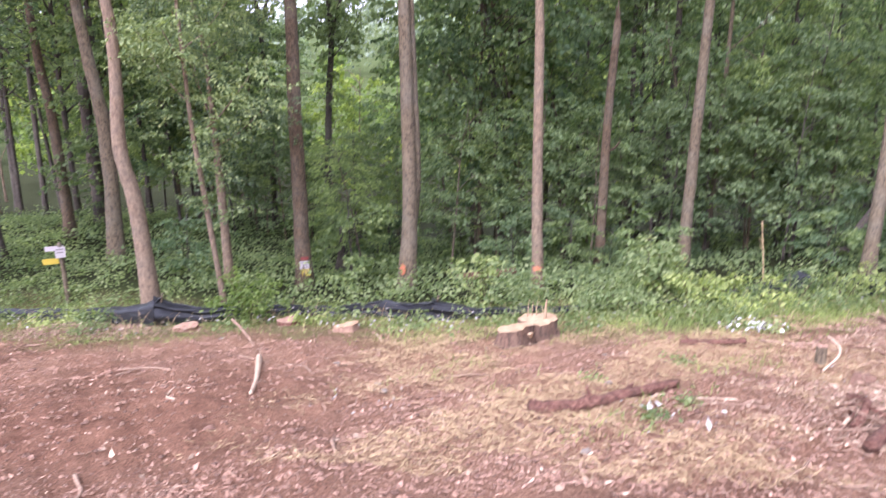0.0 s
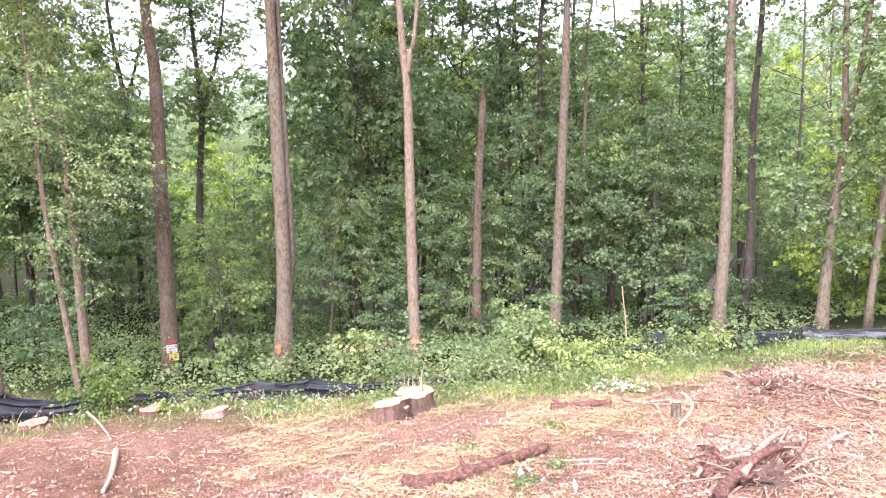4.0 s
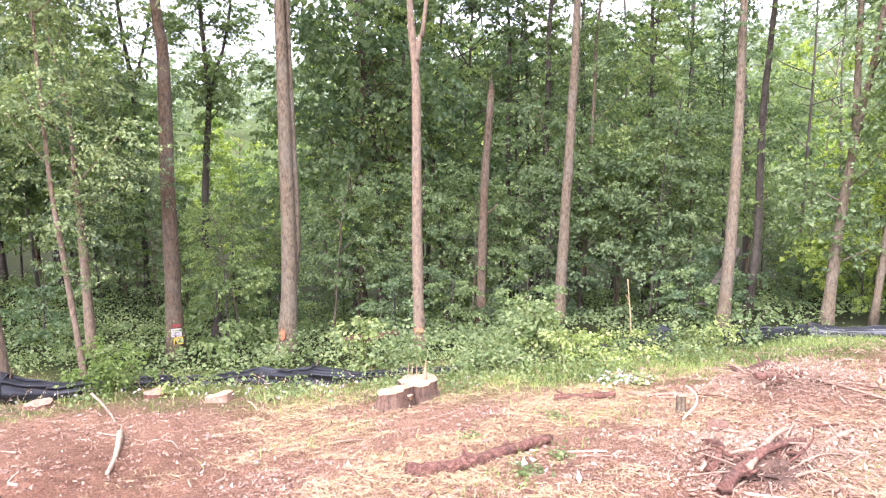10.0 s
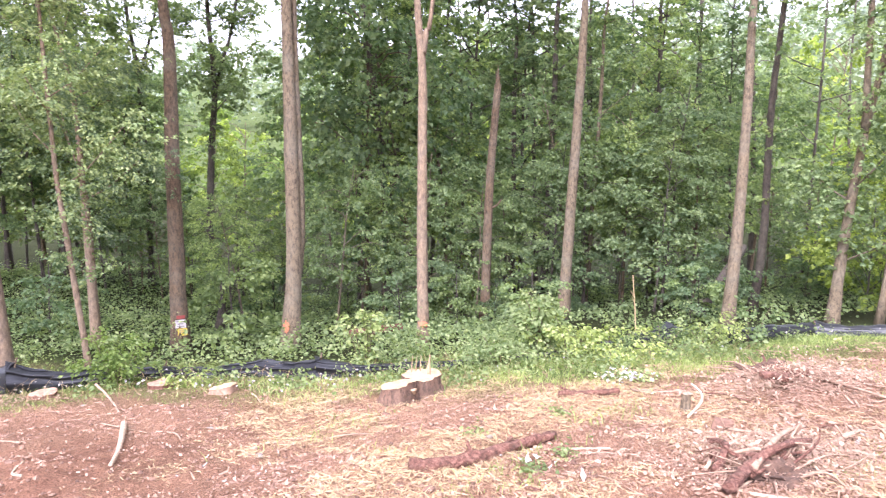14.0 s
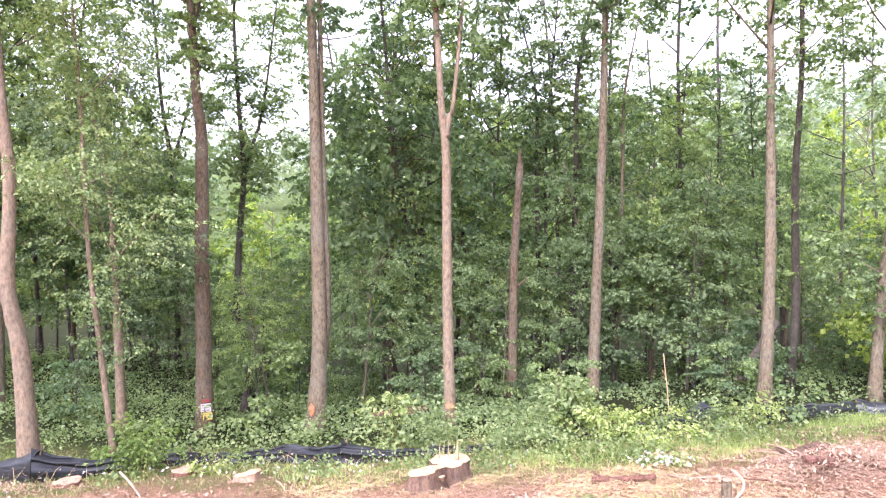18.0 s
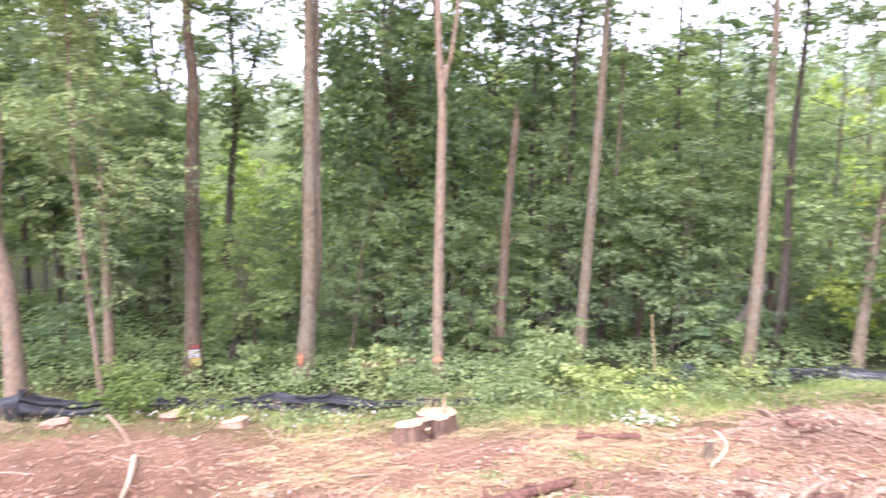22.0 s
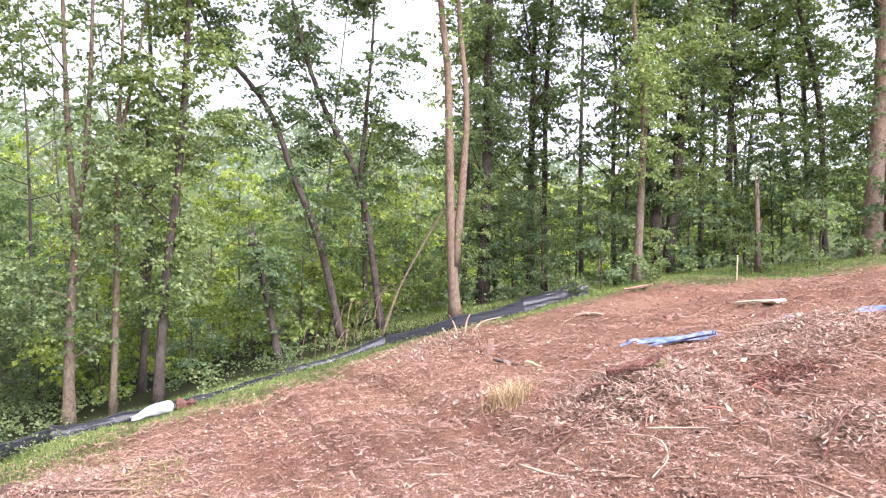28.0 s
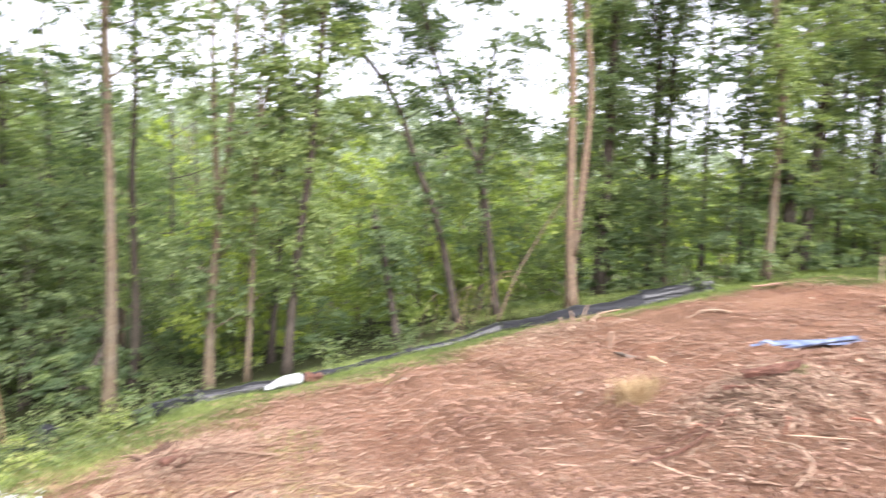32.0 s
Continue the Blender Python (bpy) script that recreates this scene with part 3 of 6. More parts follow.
            out.append(rng.normal(size=at.shape) * (1, 1, 0.2))
        # sprouts low on the trunks of the thinner wood edge
        if base[0] > 6:
            z = rng.uniform(base[2] + 1.8, max(lo, base[2] + 1.8) + 0.5, n // 9)
            at = np.stack([np.interp(z, ax[: len(ax) // 2, 2], ax[: len(ax) // 2, 0]), np.interp(z, ax[: len(ax) // 2, 2], ax[: len(ax) // 2, 1]), z], 1) + rng.normal(size=(n // 9, 3)) * (0.35, 0.35, 0.1)
            c.append(at)
            out.append(rng.normal(size=at.shape) * (1, 1, 0.2))
        c, out = np.concatenate(c), np.concatenate(out)
        low = c[:, 2] < 0.4 * np.hypot(c[:, 0], c[:, 1])
        if low.any():
            part("crown", spray_mesh("crown", c[low] - base, out[low], rng, 0.55, 36, 0.72 * size, 0.3 if leaf is M_LEAF_COOL else 0.46), leaf or M_LEAF, t)
        # coarser leaves added high above the camera's view, to shade the wood below
        far_off = math.hypot(base[0], base[1])
        n = 1000 if base[0] < -9 else 560
        head = np.array([p[-1, 0], p[-1, 1], 0.42 * far_off + 3.4]) - base
        at = head + unit(rng.normal(size=(n, 3))) * rng.uniform(0.2, 1, (n, 1)) ** 0.45 * (3.1, 3.1, 2.6)
        part("upper_crown", leaf_mesh("upper_crown", at, 0.34, rng, 0.5, 0.42), leaf or M_LEAF, t)
    return t


def young_tree_master(seed, tall, wide, n, leaf, mat, r=0.05, low=0.06, size=0.12, name="young_tree", label="slender understorey tree in full green leaf", category="tree"):
    """An understorey tree, leafy from near the ground to its tip."""
    rng = np.random.default_rng(seed)
    t = thing(name, label, category, (0, 0, -60), "shrubs of the wood" if category == "shrub" else "young trees under the canopy")
    lean = rng.normal(size=2) * 0.05 * tall
    axis = np.array([(0, 0, -0.1), (lean[0] * 0.2, lean[1] * 0.3, tall * 0.35), (lean[0] * 0.7, lean[1] * 0.6, tall * 0.7), (lean[0], lean[1], tall)])
    part("trunk", tube("trunk", axis, r, 0.012, 7, 6, 0.04, 0.3, seed), mat, t)
    a = spline(axis, 10)
    n = n // 6
    h = low + (1 - low) * ((np.arange(n) + rng.random(n)) / n) ** 0.9
    foot = np.stack([np.interp(h * tall * 0.97, a[:, 2], a[:, k]) for k in range(3)], 1)
    ang = 2.4 * np.arange(n) + rng.normal(0, 0.5, n)
    reach = wide * (1.02 - 0.75 * abs(h - 0.45) ** 1.3) * rng.uniform(0.1, 1, n) ** 0.55
    c = foot + np.stack([np.cos(ang) * reach, np.sin(ang) * reach, 0.25 * reach * rng.uniform(-0.6, 1, n)], 1)
    out = np.stack([np.cos(ang), np.sin(ang), -0.05 + 0 * ang], 1)
    tips = boughs(rng, c, 6, 0.27 * wide / 1.7)
    ways = np.repeat(out, 6, 0) + rng.normal(size=tips.shape) * (0.55, 0.55, 0.12)
    for q in range(0, n, max(1, n // 12)):
        m = (foot[q] * (1, 1, 1) + c[q]) / 2 + (0, 0, 0.12)
        part("limb", tube("limb", [foot[q] - (0, 0, 0.3), m, c[q]], r * 0.35, 0.006, 4, 2, 0.03, 0, seed, False), mat, t)
    part("crown", spray_mesh("crown", tips, ways, rng, 0.5, 24 if size < 0.125 else 18, size * 0.8), leaf, t)
    return t


def polar(az, dist):
    a = radians(az)
    return dist * math.sin(a), dist * math.cos(a)


def plant_at(master, az, dist, scale, turn, lean=(0.0, 0.0)):
    x, y = polar(az, dist)
    return copy_thing(master, Matrix.LocRotScale((x, y, ground_at(x, y) - 0.03), Euler((lean[0], lean[1], turn)), (scale, scale, scale)))


# trees of the wood edge: points up the trunk from its foot, radius
tall_tree([(-5.36, 12.93, -4.29), (-5.33, 12.94, -1.07), (-5.28, 12.96, 1.27), (-5.35, 12.93, 2.25)], 0.147, "brown-barked tree with signs nailed on its trunk", M_BARK_BROWN, 9, (4.9, 3, 4.3, 289), [], M_LEAF, 0.14)
tall_tree([(-3.27, 13.09, -4.45), (-3.16, 13.12, -2.71), (-3.16, 13.12, 0.27), (-3.17, 13.11, 2.26)], 0.158, "grey-barked twin-stemmed tree with orange paint mark", M_BARK_GREY, 10, (5.9, 3.2, 4.3, 272), [([(-3.13, 13.23, -2.96), (-3.04, 13.25, -1.85), (-3.06, 13.24, 0.27), (-3.06, 13.24, 1.49)], 0.11)], M_LEAF, 0.14)
tall_tree([(-0.62, 12.28, -4.22), (-0.66, 12.27, -1.72), (-0.67, 12.27, 0.72), (-0.77, 12.27, 2.1)], 0.099, "slim pale-barked tree with orange paint band", M_BARK_PALE, 9, (5.9, 2.6, 4.3, 255), [([(-0.67, 12.27, 1.09), (-0.61, 12.28, 1.46), (-0.49, 12.28, 2.1)], 0.064)], M_LEAF, 0.14)
tall_tree([(0.67, 16.98, -5.17), (0.72, 16.98, -1.68), (0.86, 16.97, 0.86)], 0.116, "red-brown split dead tree with broken top", M_BARK_BROWN, 0, None, [], M_LEAF, 0.11)
tall_tree([(2.59, 16.79, -4.96), (2.66, 16.78, -2.35), (2.76, 16.77, 0.97), (2.79, 16.76, 2.85)], 0.137, "grey-barked tall tree with orange painted base", M_BARK_GREY, 9, (5.4, 2.6, 4.3, 255), [], M_LEAF, 0.14)
tall_tree([(3.63, 19.66, -5.72), (3.75, 19.64, -1.95), (3.81, 19.62, 0.83)], 0.073, "thin grey-barked understorey tree", M_BARK_GREY, 4, (2.4, 1.5, 3.3, 119), [], M_LEAF, 0.11)
tall_tree([(5.5, 13.95, -4.18), (5.54, 13.93, -1.96), (5.52, 13.94, 0.25), (5.47, 13.96, 2.35)], 0.121, "grey-barked tree standing beside the silt fence", M_BARK_GREY, 9, (4.4, 2.2, 4.8, 187), [], M_LEAF, 0.11)
tall_tree([(7.08, 16.54, -4.88), (7.18, 16.5, -2.72), (7.1, 16.53, 0.3), (7.16, 16.51, 2.78)], 0.102, "dark brown-barked slender leaning tree", M_BARK_DARK, 8, (4.4, 2.0, 4.3, 153), [], M_LEAF, 0.11)
tall_tree([(-8.3, 22.51, -6.96), (-8.02, 22.61, -1.31), (-7.84, 22.68, 0.84), (-7.93, 22.65, 3.26)], 0.115, "dark-barked forked tree with open crown", M_BARK_DARK, 6, (-0.2, 1.8, 3.4, 620), [([(-7.85, 22.67, 0.66), (-7.58, 22.76, 1.72), (-7.19, 22.9, 3.12)], 0.082)], M_LEAF, 0.11)
tall_tree([(-10.5, 23.2, -6.3), (-10.45, 23.3, -2.0), (-10.5, 23.2, 1.2), (-10.7, 23.1, 3.4)], 0.1, "dark-barked slender tree with forked leafy top", M_BARK_DARK, 6, (-0.4, 1.5, 3.2, 380), [([(-10.5, 23.2, 1.2), (-10.1, 23.4, 2.6), (-9.8, 23.5, 4.2)], 0.06)], M_LEAF, 0.11)
tall_tree([(-1.96, 19.89, -5.97), (-2.15, 19.88, -2.78), (-2.32, 19.86, 0.4), (-2.59, 19.83, 2.23)], 0.096, "dark-barked tree hung with green leaves", M_BARK_DARK, 6, (0.9, 1.9, 4.7, 323), [], M_LEAF, 0.11)
tall_tree([(1.93, 23.91, -6.14), (1.79, 23.92, 0.47)], 0.087, "thin dark-barked tree deep in the wood", M_BARK_DARK, 6, (2.4, 2, 3.8, 204), [], M_LEAF, 0.11)
tall_tree([(2.97, 23.81, -4.71), (3.09, 23.79, 0.46)], 0.126, "dark-barked straight tree deep in the wood", M_BARK_DARK, 7, (3.4, 2.2, 3.8, 221), [], M_LEAF, 0.11)
tall_tree([(-0.21, 19.99, -5.82), (-0.37, 19.99, -3.45)], 0.073, "thin brown-barked young tree", M_BARK_BROWN, 3, (1.4, 1.5, 2.8, 136), [], M_LEAF, 0.11)
tall_tree([(-5.83, 10.48, -3.35), (-5.95, 10.41, -2.16), (-6.03, 10.37, -0.94), (-6.06, 10.36, 0.63)], 0.048, "leaning pale sapling with feathery leaves", M_BARK_PALE, 2.5, (-0.1, 1.35, 2.2, 400), [], M_LEAF_COOL, 0.085)
tall_tree([(-6.67, 12.3, -3.66), (-6.67, 12.3, -1.72), (-6.69, 12.29, -1.21)], 0.085, "pale-barked young tree with drooping leaves", M_BARK_PALE, 3, (1.4, 1.6, 2.4, 400), [], M_LEAF_COOL, 0.085)
tall_tree([(-5.7, 16.01, -5.03), (-5.57, 16.05, -4.2)], 0.103, "short dark broken trunk", M_BARK_DARK, 0, None, [], M_LEAF, 0.11)
tall_tree([(-6.5, 9.45, -3.54), (-6.54, 9.43, -2.12), (-6.64, 9.36, -1.12), (-6.57, 9.41, 0.33), (-6.62, 9.37, 1.87)], 0.127, "smooth pinkish-barked tree behind the fence corner", M_BARK_PALE, 10, (5.9, 3, 4.3, 391), [], M_LEAF, 0.14)
tall_tree([(-10.21, 13.82, -4.24), (-10.11, 13.89, -1.69), (-10.23, 13.8, 0.46), (-10.35, 13.71, 2.72)], 0.164, "grey-barked tree on the green bank", M_BARK_GREY, 9, (4.4, 3, 4.3, 408), [], M_LEAF, 0.14)
tall_tree([(-12.75, 15.64, -4.03), (-12.76, 15.63, -1.28), (-12.85, 15.56, 0.47), (-12.86, 15.55, 3.08)], 0.129, "brown-barked tree on the green bank", M_BARK_BROWN, 8, (3.6, 2.8, 4.3, 408), [], M_LEAF, 0.14)
tall_tree([(-13.34, 17.72, -3.61), (-13.35, 17.71, 0.58), (-13.38, 17.69, 3.52)], 0.16, "dark-barked tree deep on the bank", M_BARK_DARK, 8, (3.6, 2.8, 4.3, 408), [], M_LEAF, 0.14)
tall_tree([(7.2, 13.21, -3.74), (7.24, 13.19, -2.11), (7.35, 13.13, -0.16)], 0.104, "grey-barked tree forking into two stems", M_BARK_GREY, 7, (1.4, 2.0, 4.8, 187), [([(7.35, 13.13, -0.16), (7.25, 13.19, 2.19), (7.22, 13.21, 4.31)], 0.066), ([(7.35, 13.13, -0.16), (7.54, 13.03, 1.68), (7.66, 12.96, 4.38)], 0.066)], M_LEAF, 0.11)
tall_tree([(7.86, 12.83, -3.49), (7.96, 12.77, -0.49), (7.97, 12.76, 1.49)], 0.064, "slender pale-grey tree forking high up", M_BARK_GREY, 6, (2.9, 1.4, 3.3, 85), [([(7.97, 12.76, 1.49), (8.05, 12.71, 2.81), (8.1, 12.68, 4.46)], 0.045), ([(7.97, 12.76, 1.49), (8.23, 12.61, 2.83), (8.47, 12.46, 4.52)], 0.045)], M_LEAF, 0.11)
tall_tree([(8.54, 12.39, -3.34), (8.69, 12.29, -1.06), (8.91, 12.13, 1.21), (9.07, 12.03, 4.04)], 0.097, "dark brown-barked tree thickly clad in leaves", M_BARK_DARK, 7, (-0.1, 1.4, 4.9, 340), [], M_LEAF, 0.11)
tall_tree([(9.95, 15.06, -3.72), (10.11, 14.95, -0.88)], 0.087, "thin dark-barked tree behind the fence", M_BARK_DARK, 4, (1.4, 1.4, 2.8, 136), [], M_LEAF, 0.11)
tall_tree([(11.78, 12.33, -3.21), (11.51, 12.59, -1.25), (11.32, 12.77, -0.18)], 0.085, "broken grey snag hung with leaves", M_BARK_DARK, 0, (-1.1, 0.5, 1.2, 68), [], M_LEAF, 0.11)
tall_tree([(13.54, 11.93, -2.49), (13.18, 12.35, -0.47), (12.75, 12.83, 1.23), (12.34, 13.3, 2.91), (11.52, 14.23, 4.54)], 0.098, "dark-barked tree leaning far over", M_BARK_DARK, 3, (-1.1, 1.9, 2.5, 221), [], M_LEAF, 0.11)
tall_tree([(14.19, 11.16, -2.5), (14.02, 11.37, -0.61), (13.83, 11.61, 1.12), (13.3, 12.29, 2.96), (12.94, 12.74, 4.65)], 0.093, "dark-barked forked tree with airy crown", M_BARK_DARK, 3, (-1.1, 2.1, 2.7, 289), [([(13.83, 11.6, 1.12), (13.93, 11.48, 2.7), (14.04, 11.35, 4.7)], 0.064)], M_LEAF, 0.11)
tall_tree([(15.48, 12.74, -3.19), (15.45, 12.78, -0.37)], 0.081, "thin dark straight trunk", M_BARK_DARK, 4, (1.6, 1.4, 2.3, 119), [], M_LEAF, 0.11)
tall_tree([(14.43, 9.08, -2.27), (14.36, 9.19, 0.13), (14.32, 9.25, 3.53), (14.22, 9.42, 5.55)], 0.123, "pale twin-stemmed tree rising beside the fence", M_BARK_PALE, 7, (3.4, 1.8, 3.3, 153), [([(14.42, 9.09, -0.96), (14.53, 8.92, 1.5), (14.56, 8.88, 3.12), (14.44, 9.06, 5.55)], 0.11)], M_LEAF, 0.11)
tall_tree([(17.36, 10.03, -2.43), (17.41, 9.93, 1.75), (17.43, 9.91, 5.56)], 0.161, "dark trunk wrapped in vines and leaves", M_BARK_DARK, 7, (-0.1, 1.4, 5.5, 408), [], M_LEAF, 0.11)
tall_tree([(22.49, 11.03, -2.62), (22.49, 11.02, 3.15), (22.52, 10.97, 5.71)], 0.121, "dark-barked branching tree on the far slope", M_BARK_DARK, 5, (0.9, 1.9, 3.7, 272), [], M_LEAF, 0.11)
tall_tree([(22.7, 10.59, -2.61), (22.7, 10.59, 4.13), (22.76, 10.45, 7.06)], 0.101, "slim dark-barked tree on the far slope", M_BARK_DARK, 5, (0.4, 1.7, 3.7, 238), [], M_LEAF, 0.11)
tall_tree([(16.23, 5.22, -1.27), (16.25, 5.14, 0.83), (16.26, 5.11, 3.04), (16.19, 5.32, 4.6)], 0.096, "grey-barked crooked tree on the crest", M_BARK_GREY, 6, (0.9, 1.8, 3.5, 272), [], M_LEAF, 0.11)
tall_tree([(19.25, 5.57, -1.34), (19.2, 5.76, 1.26), (19.11, 6.09, 3.71)], 0.153, "dark-barked thick tree on the crest", M_BARK_DARK, 7, (1.4, 2.2, 3.9, 323), [], M_LEAF, 0.11)
tall_tree([(19.31, 5.36, -1.26), (19.37, 5.14, 1.71), (19.43, 4.93, 4.7), (19.44, 4.89, 6.18)], 0.15, "dark-barked stout leaning tree on the crest", M_BARK_DARK, 8, (0.4, 2.2, 4.3, 323), [], M_LEAF, 0.11)
tall_tree([(23.73, 8.02, -1.54), (23.74, 7.98, 1.37)], 0.081, "thin dark tree on the crest", M_BARK_DARK, 5, (2.4, 1.6, 3.7, 170), [], M_LEAF, 0.11)
tall_tree([(25.37, 5.89, -1.53), (25.36, 5.91, 4.11)], 0.101, "slim dark tree on the crest", M_BARK_DARK, 5, (1.4, 1.6, 4.3, 187), [], M_LEAF, 0.11)
tall_tree([(17.82, 2.83, -0.85), (17.8, 2.9, 1.05)], 0.065, "grey dead stub of a tree", M_BARK_GREY, 0, None, [], M_LEAF, 0.11)
tall_tree([(24.89, 2.72, -1.08), (24.84, 3.18, 2.04), (24.8, 3.58, 5.63)], 0.081, "slim leaning dark tree on the crest", M_BARK_DARK, 5, (0.4, 1.9, 4.3, 221), [], M_LEAF, 0.11)
tall_tree([(23.96, 1.95, -1.01), (23.94, 2.2, 3.61), (23.88, 2.88, 7.04)], 0.093, "many-branched dark tree on the crest", M_BARK_DARK, 5, (-0.1, 2.0, 4.3, 255), [], M_LEAF, 0.11)
tall_tree([(25.59, 4.84, -1.3), (25.59, 4.83, 2.15), (25.51, 5.25, 5.99)], 0.084, "dark slender tree on the crest", M_BARK_DARK, 5, (0.9, 1.7, 4.3, 204), [], M_LEAF, 0.11)

tall_tree([(18.85, 0.62, -0.7), (18.87, 0.55, 2.0), (18.9, 0.45, 6.0)], 0.19, "thick pinkish-barked tree at the clearing's edge", M_BARK_PALE, 7, (0.5, 2.4, 3.2, 260), [], M_LEAF, 0.11)
tall_tree([(19.3, 0.3, -0.7), (19.33, 0.2, 2.0), (19.4, 0.1, 6.0)], 0.17, "thick grey-brown tree at the clearing's edge", M_BARK_GREY, 7, (0.5, 2.4, 3.2, 260), [], M_LEAF, 0.11)

# understorey, in two belts behind the fence; its height is fitted to the camera's skyline
YOUNG = [
    young_tree_master(11, 6.0, 1.6, 230, M_LEAF, M_BARK_DARK, low=0.28),
    young_tree_master(12, 6.0, 1.9, 240, M_LEAF, M_BARK_BROWN, low=0.32),
    young_tree_master(13, 6.0, 1.7, 230, M_LEAF_PALE, M_BARK_GREY, low=0.27),
    young_tree_master(14, 6.0, 2.0, 170, M_LEAF_PAINTED_SUN, M_BARK_BROWN, low=0.12),
    young_tree_master(16, 6.0, 2.0, 100, M_LEAF_PAINTED_SUN, M_BARK_BROWN, low=0.22, size=0.21),
    young_tree_master(17, 6.0, 1.9, 100, M_LEAF, M_BARK_DARK, low=0.22, size=0.2),
    young_tree_master(15, 6.0, 1.5, 130, M_LEAF, M_BARK_GREY, low=0.4),
]
# azimuth and top elevation of the skyline as the camera sees it
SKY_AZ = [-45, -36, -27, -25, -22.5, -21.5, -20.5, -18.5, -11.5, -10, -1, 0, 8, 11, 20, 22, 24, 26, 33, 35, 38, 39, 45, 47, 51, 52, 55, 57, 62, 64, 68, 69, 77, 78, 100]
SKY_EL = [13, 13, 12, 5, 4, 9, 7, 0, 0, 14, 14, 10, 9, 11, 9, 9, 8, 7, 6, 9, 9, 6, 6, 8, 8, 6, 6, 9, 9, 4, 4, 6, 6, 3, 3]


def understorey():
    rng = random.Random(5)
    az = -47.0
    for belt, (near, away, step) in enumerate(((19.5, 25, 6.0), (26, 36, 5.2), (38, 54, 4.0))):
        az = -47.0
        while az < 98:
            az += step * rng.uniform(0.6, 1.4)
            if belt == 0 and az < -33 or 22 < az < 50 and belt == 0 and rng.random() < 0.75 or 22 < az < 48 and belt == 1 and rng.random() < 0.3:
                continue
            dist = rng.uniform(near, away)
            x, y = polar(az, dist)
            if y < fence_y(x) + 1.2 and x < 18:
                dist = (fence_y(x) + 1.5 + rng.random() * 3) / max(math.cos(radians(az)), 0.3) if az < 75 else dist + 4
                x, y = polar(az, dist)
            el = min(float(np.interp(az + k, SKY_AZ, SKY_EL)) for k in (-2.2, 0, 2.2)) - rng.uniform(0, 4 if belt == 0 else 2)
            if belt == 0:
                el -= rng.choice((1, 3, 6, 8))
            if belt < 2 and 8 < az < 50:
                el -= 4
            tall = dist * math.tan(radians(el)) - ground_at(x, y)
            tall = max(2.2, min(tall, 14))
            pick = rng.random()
            # Share of trees whose leaves have sunlight painted in, by belt and direction.
            sun_painted = 0.75 if belt == 2 else 0.85 if belt == 1 and 26 < az < 58 else 0.5 if 22 < az < 52 else 0.12
            k = 3 if pick < sun_painted else 2 if -14 < az < 14 and pick > 0.4 or pick > 0.85 else rng.choice((0, 1, 1, 6))
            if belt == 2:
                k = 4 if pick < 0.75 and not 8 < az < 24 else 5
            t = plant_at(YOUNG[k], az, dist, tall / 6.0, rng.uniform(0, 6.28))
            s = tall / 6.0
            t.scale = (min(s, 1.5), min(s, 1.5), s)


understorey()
# leafy young trees that stand nearer, between the trunks
for k, (kind, az, dist, tall) in enumerate(((2, -3.5, 18.5, 4.6), (2, 1.5, 17.8, 4.0), (0, 7.5, 18.6, 4.6), (0, 10.5, 19, 5.2), (2, -8, 19, 5.0), (0, 16, 18.5, 4.6), (0, -31.5, 22, 6.5), (0, -35, 20, 6.0), (1, -29, 24, 7.0), (0, -27.5, 22, 4.4), (1, -25, 24, 4.4), (0, -29.7, 27, 5.4), (1, -23.6, 21.5, 3.4), (0, -32.5, 26, 5.4), (1, -21.5, 25, 3.6), (0, -26.2, 29, 5.5), (0, -33.8, 28, 6.5), (1, -31.2, 31, 6.5), (0, -28.3, 33, 6.5), (1, -36, 30, 6.5), (2, -10.2, 16.5, 4.0), (2, -17.5, 17.5, 3.4), (1, -6.2, 18, 3.8), (1, 13.5, 20.5, 5.6), (0, 16.5, 19.5, 6.0), (1, 19, 20, 5.4),
                                           (2, 4.6, 20, 3.8), (3, 31.5, 21, 5.0), (3, 40.5, 23, 5.2), (2, 47, 21, 4.6), (1, 24, 26, 4.4), (2, 27, 24, 3.8), (1, 29.5, 28, 4.4), (3, 34, 26, 4.2), (2, 37, 24, 3.6), (3, 43, 27, 4.4), (2, 45, 24, 3.6), (3, 50, 25, 4.0), (1, 53, 23, 3.4), (1, 10, 27, 5.0), (3, 2.5, 28, 6.0), (1, 62.5, 21, 3.6), (0, 67.5, 22, 3.4), (0, 58, 19, 3.6), (1, 65, 19.5, 3.0), (0, 71, 21, 3.4), (1, 74, 22.5, 4.2), (0, 77, 20.5, 3.2), (1, 79.5, 23, 4.6), (0, 82, 21, 3.6), (1, 85, 22, 4.4), (0, 88, 20.5, 4.0), (1, 91, 22, 4.6), (0, 94, 21, 4.2))):
    plant_at(YOUNG[kind], az, dist, tall / 6.0, 2.3 * k)


def shrubs():
    """Low leafy shrubs on the forest floor, between the trunks."""
    rng = random.Random(9)
    for k in range(80):
        az = rng.uniform(-46, 60) if k < 62 else rng.uniform(17, 58)
        x, y = polar(az, 1)
        dist = rng.uniform(3.8, 12 if k < 62 else 20) + float(fence_y(min(max(12 * x, -14), 14))) / max(y, 0.35)
        x, y = polar(az, dist)
        if x > 14 and y < 8 or az < -33 and k % 3 or -30 < az < 19 and k % 2 or az > 19 and k < 62 and k % 3:
            continue
        tall = rng.uniform(0.8, 2.0) if az < 20 else rng.uniform(0.8, 1.7)
        t = plant_at(SHRUB[0 if rng.random() < 0.6 else 1], az, dist, tall / 2.0, rng.uniform(0, 6.28))


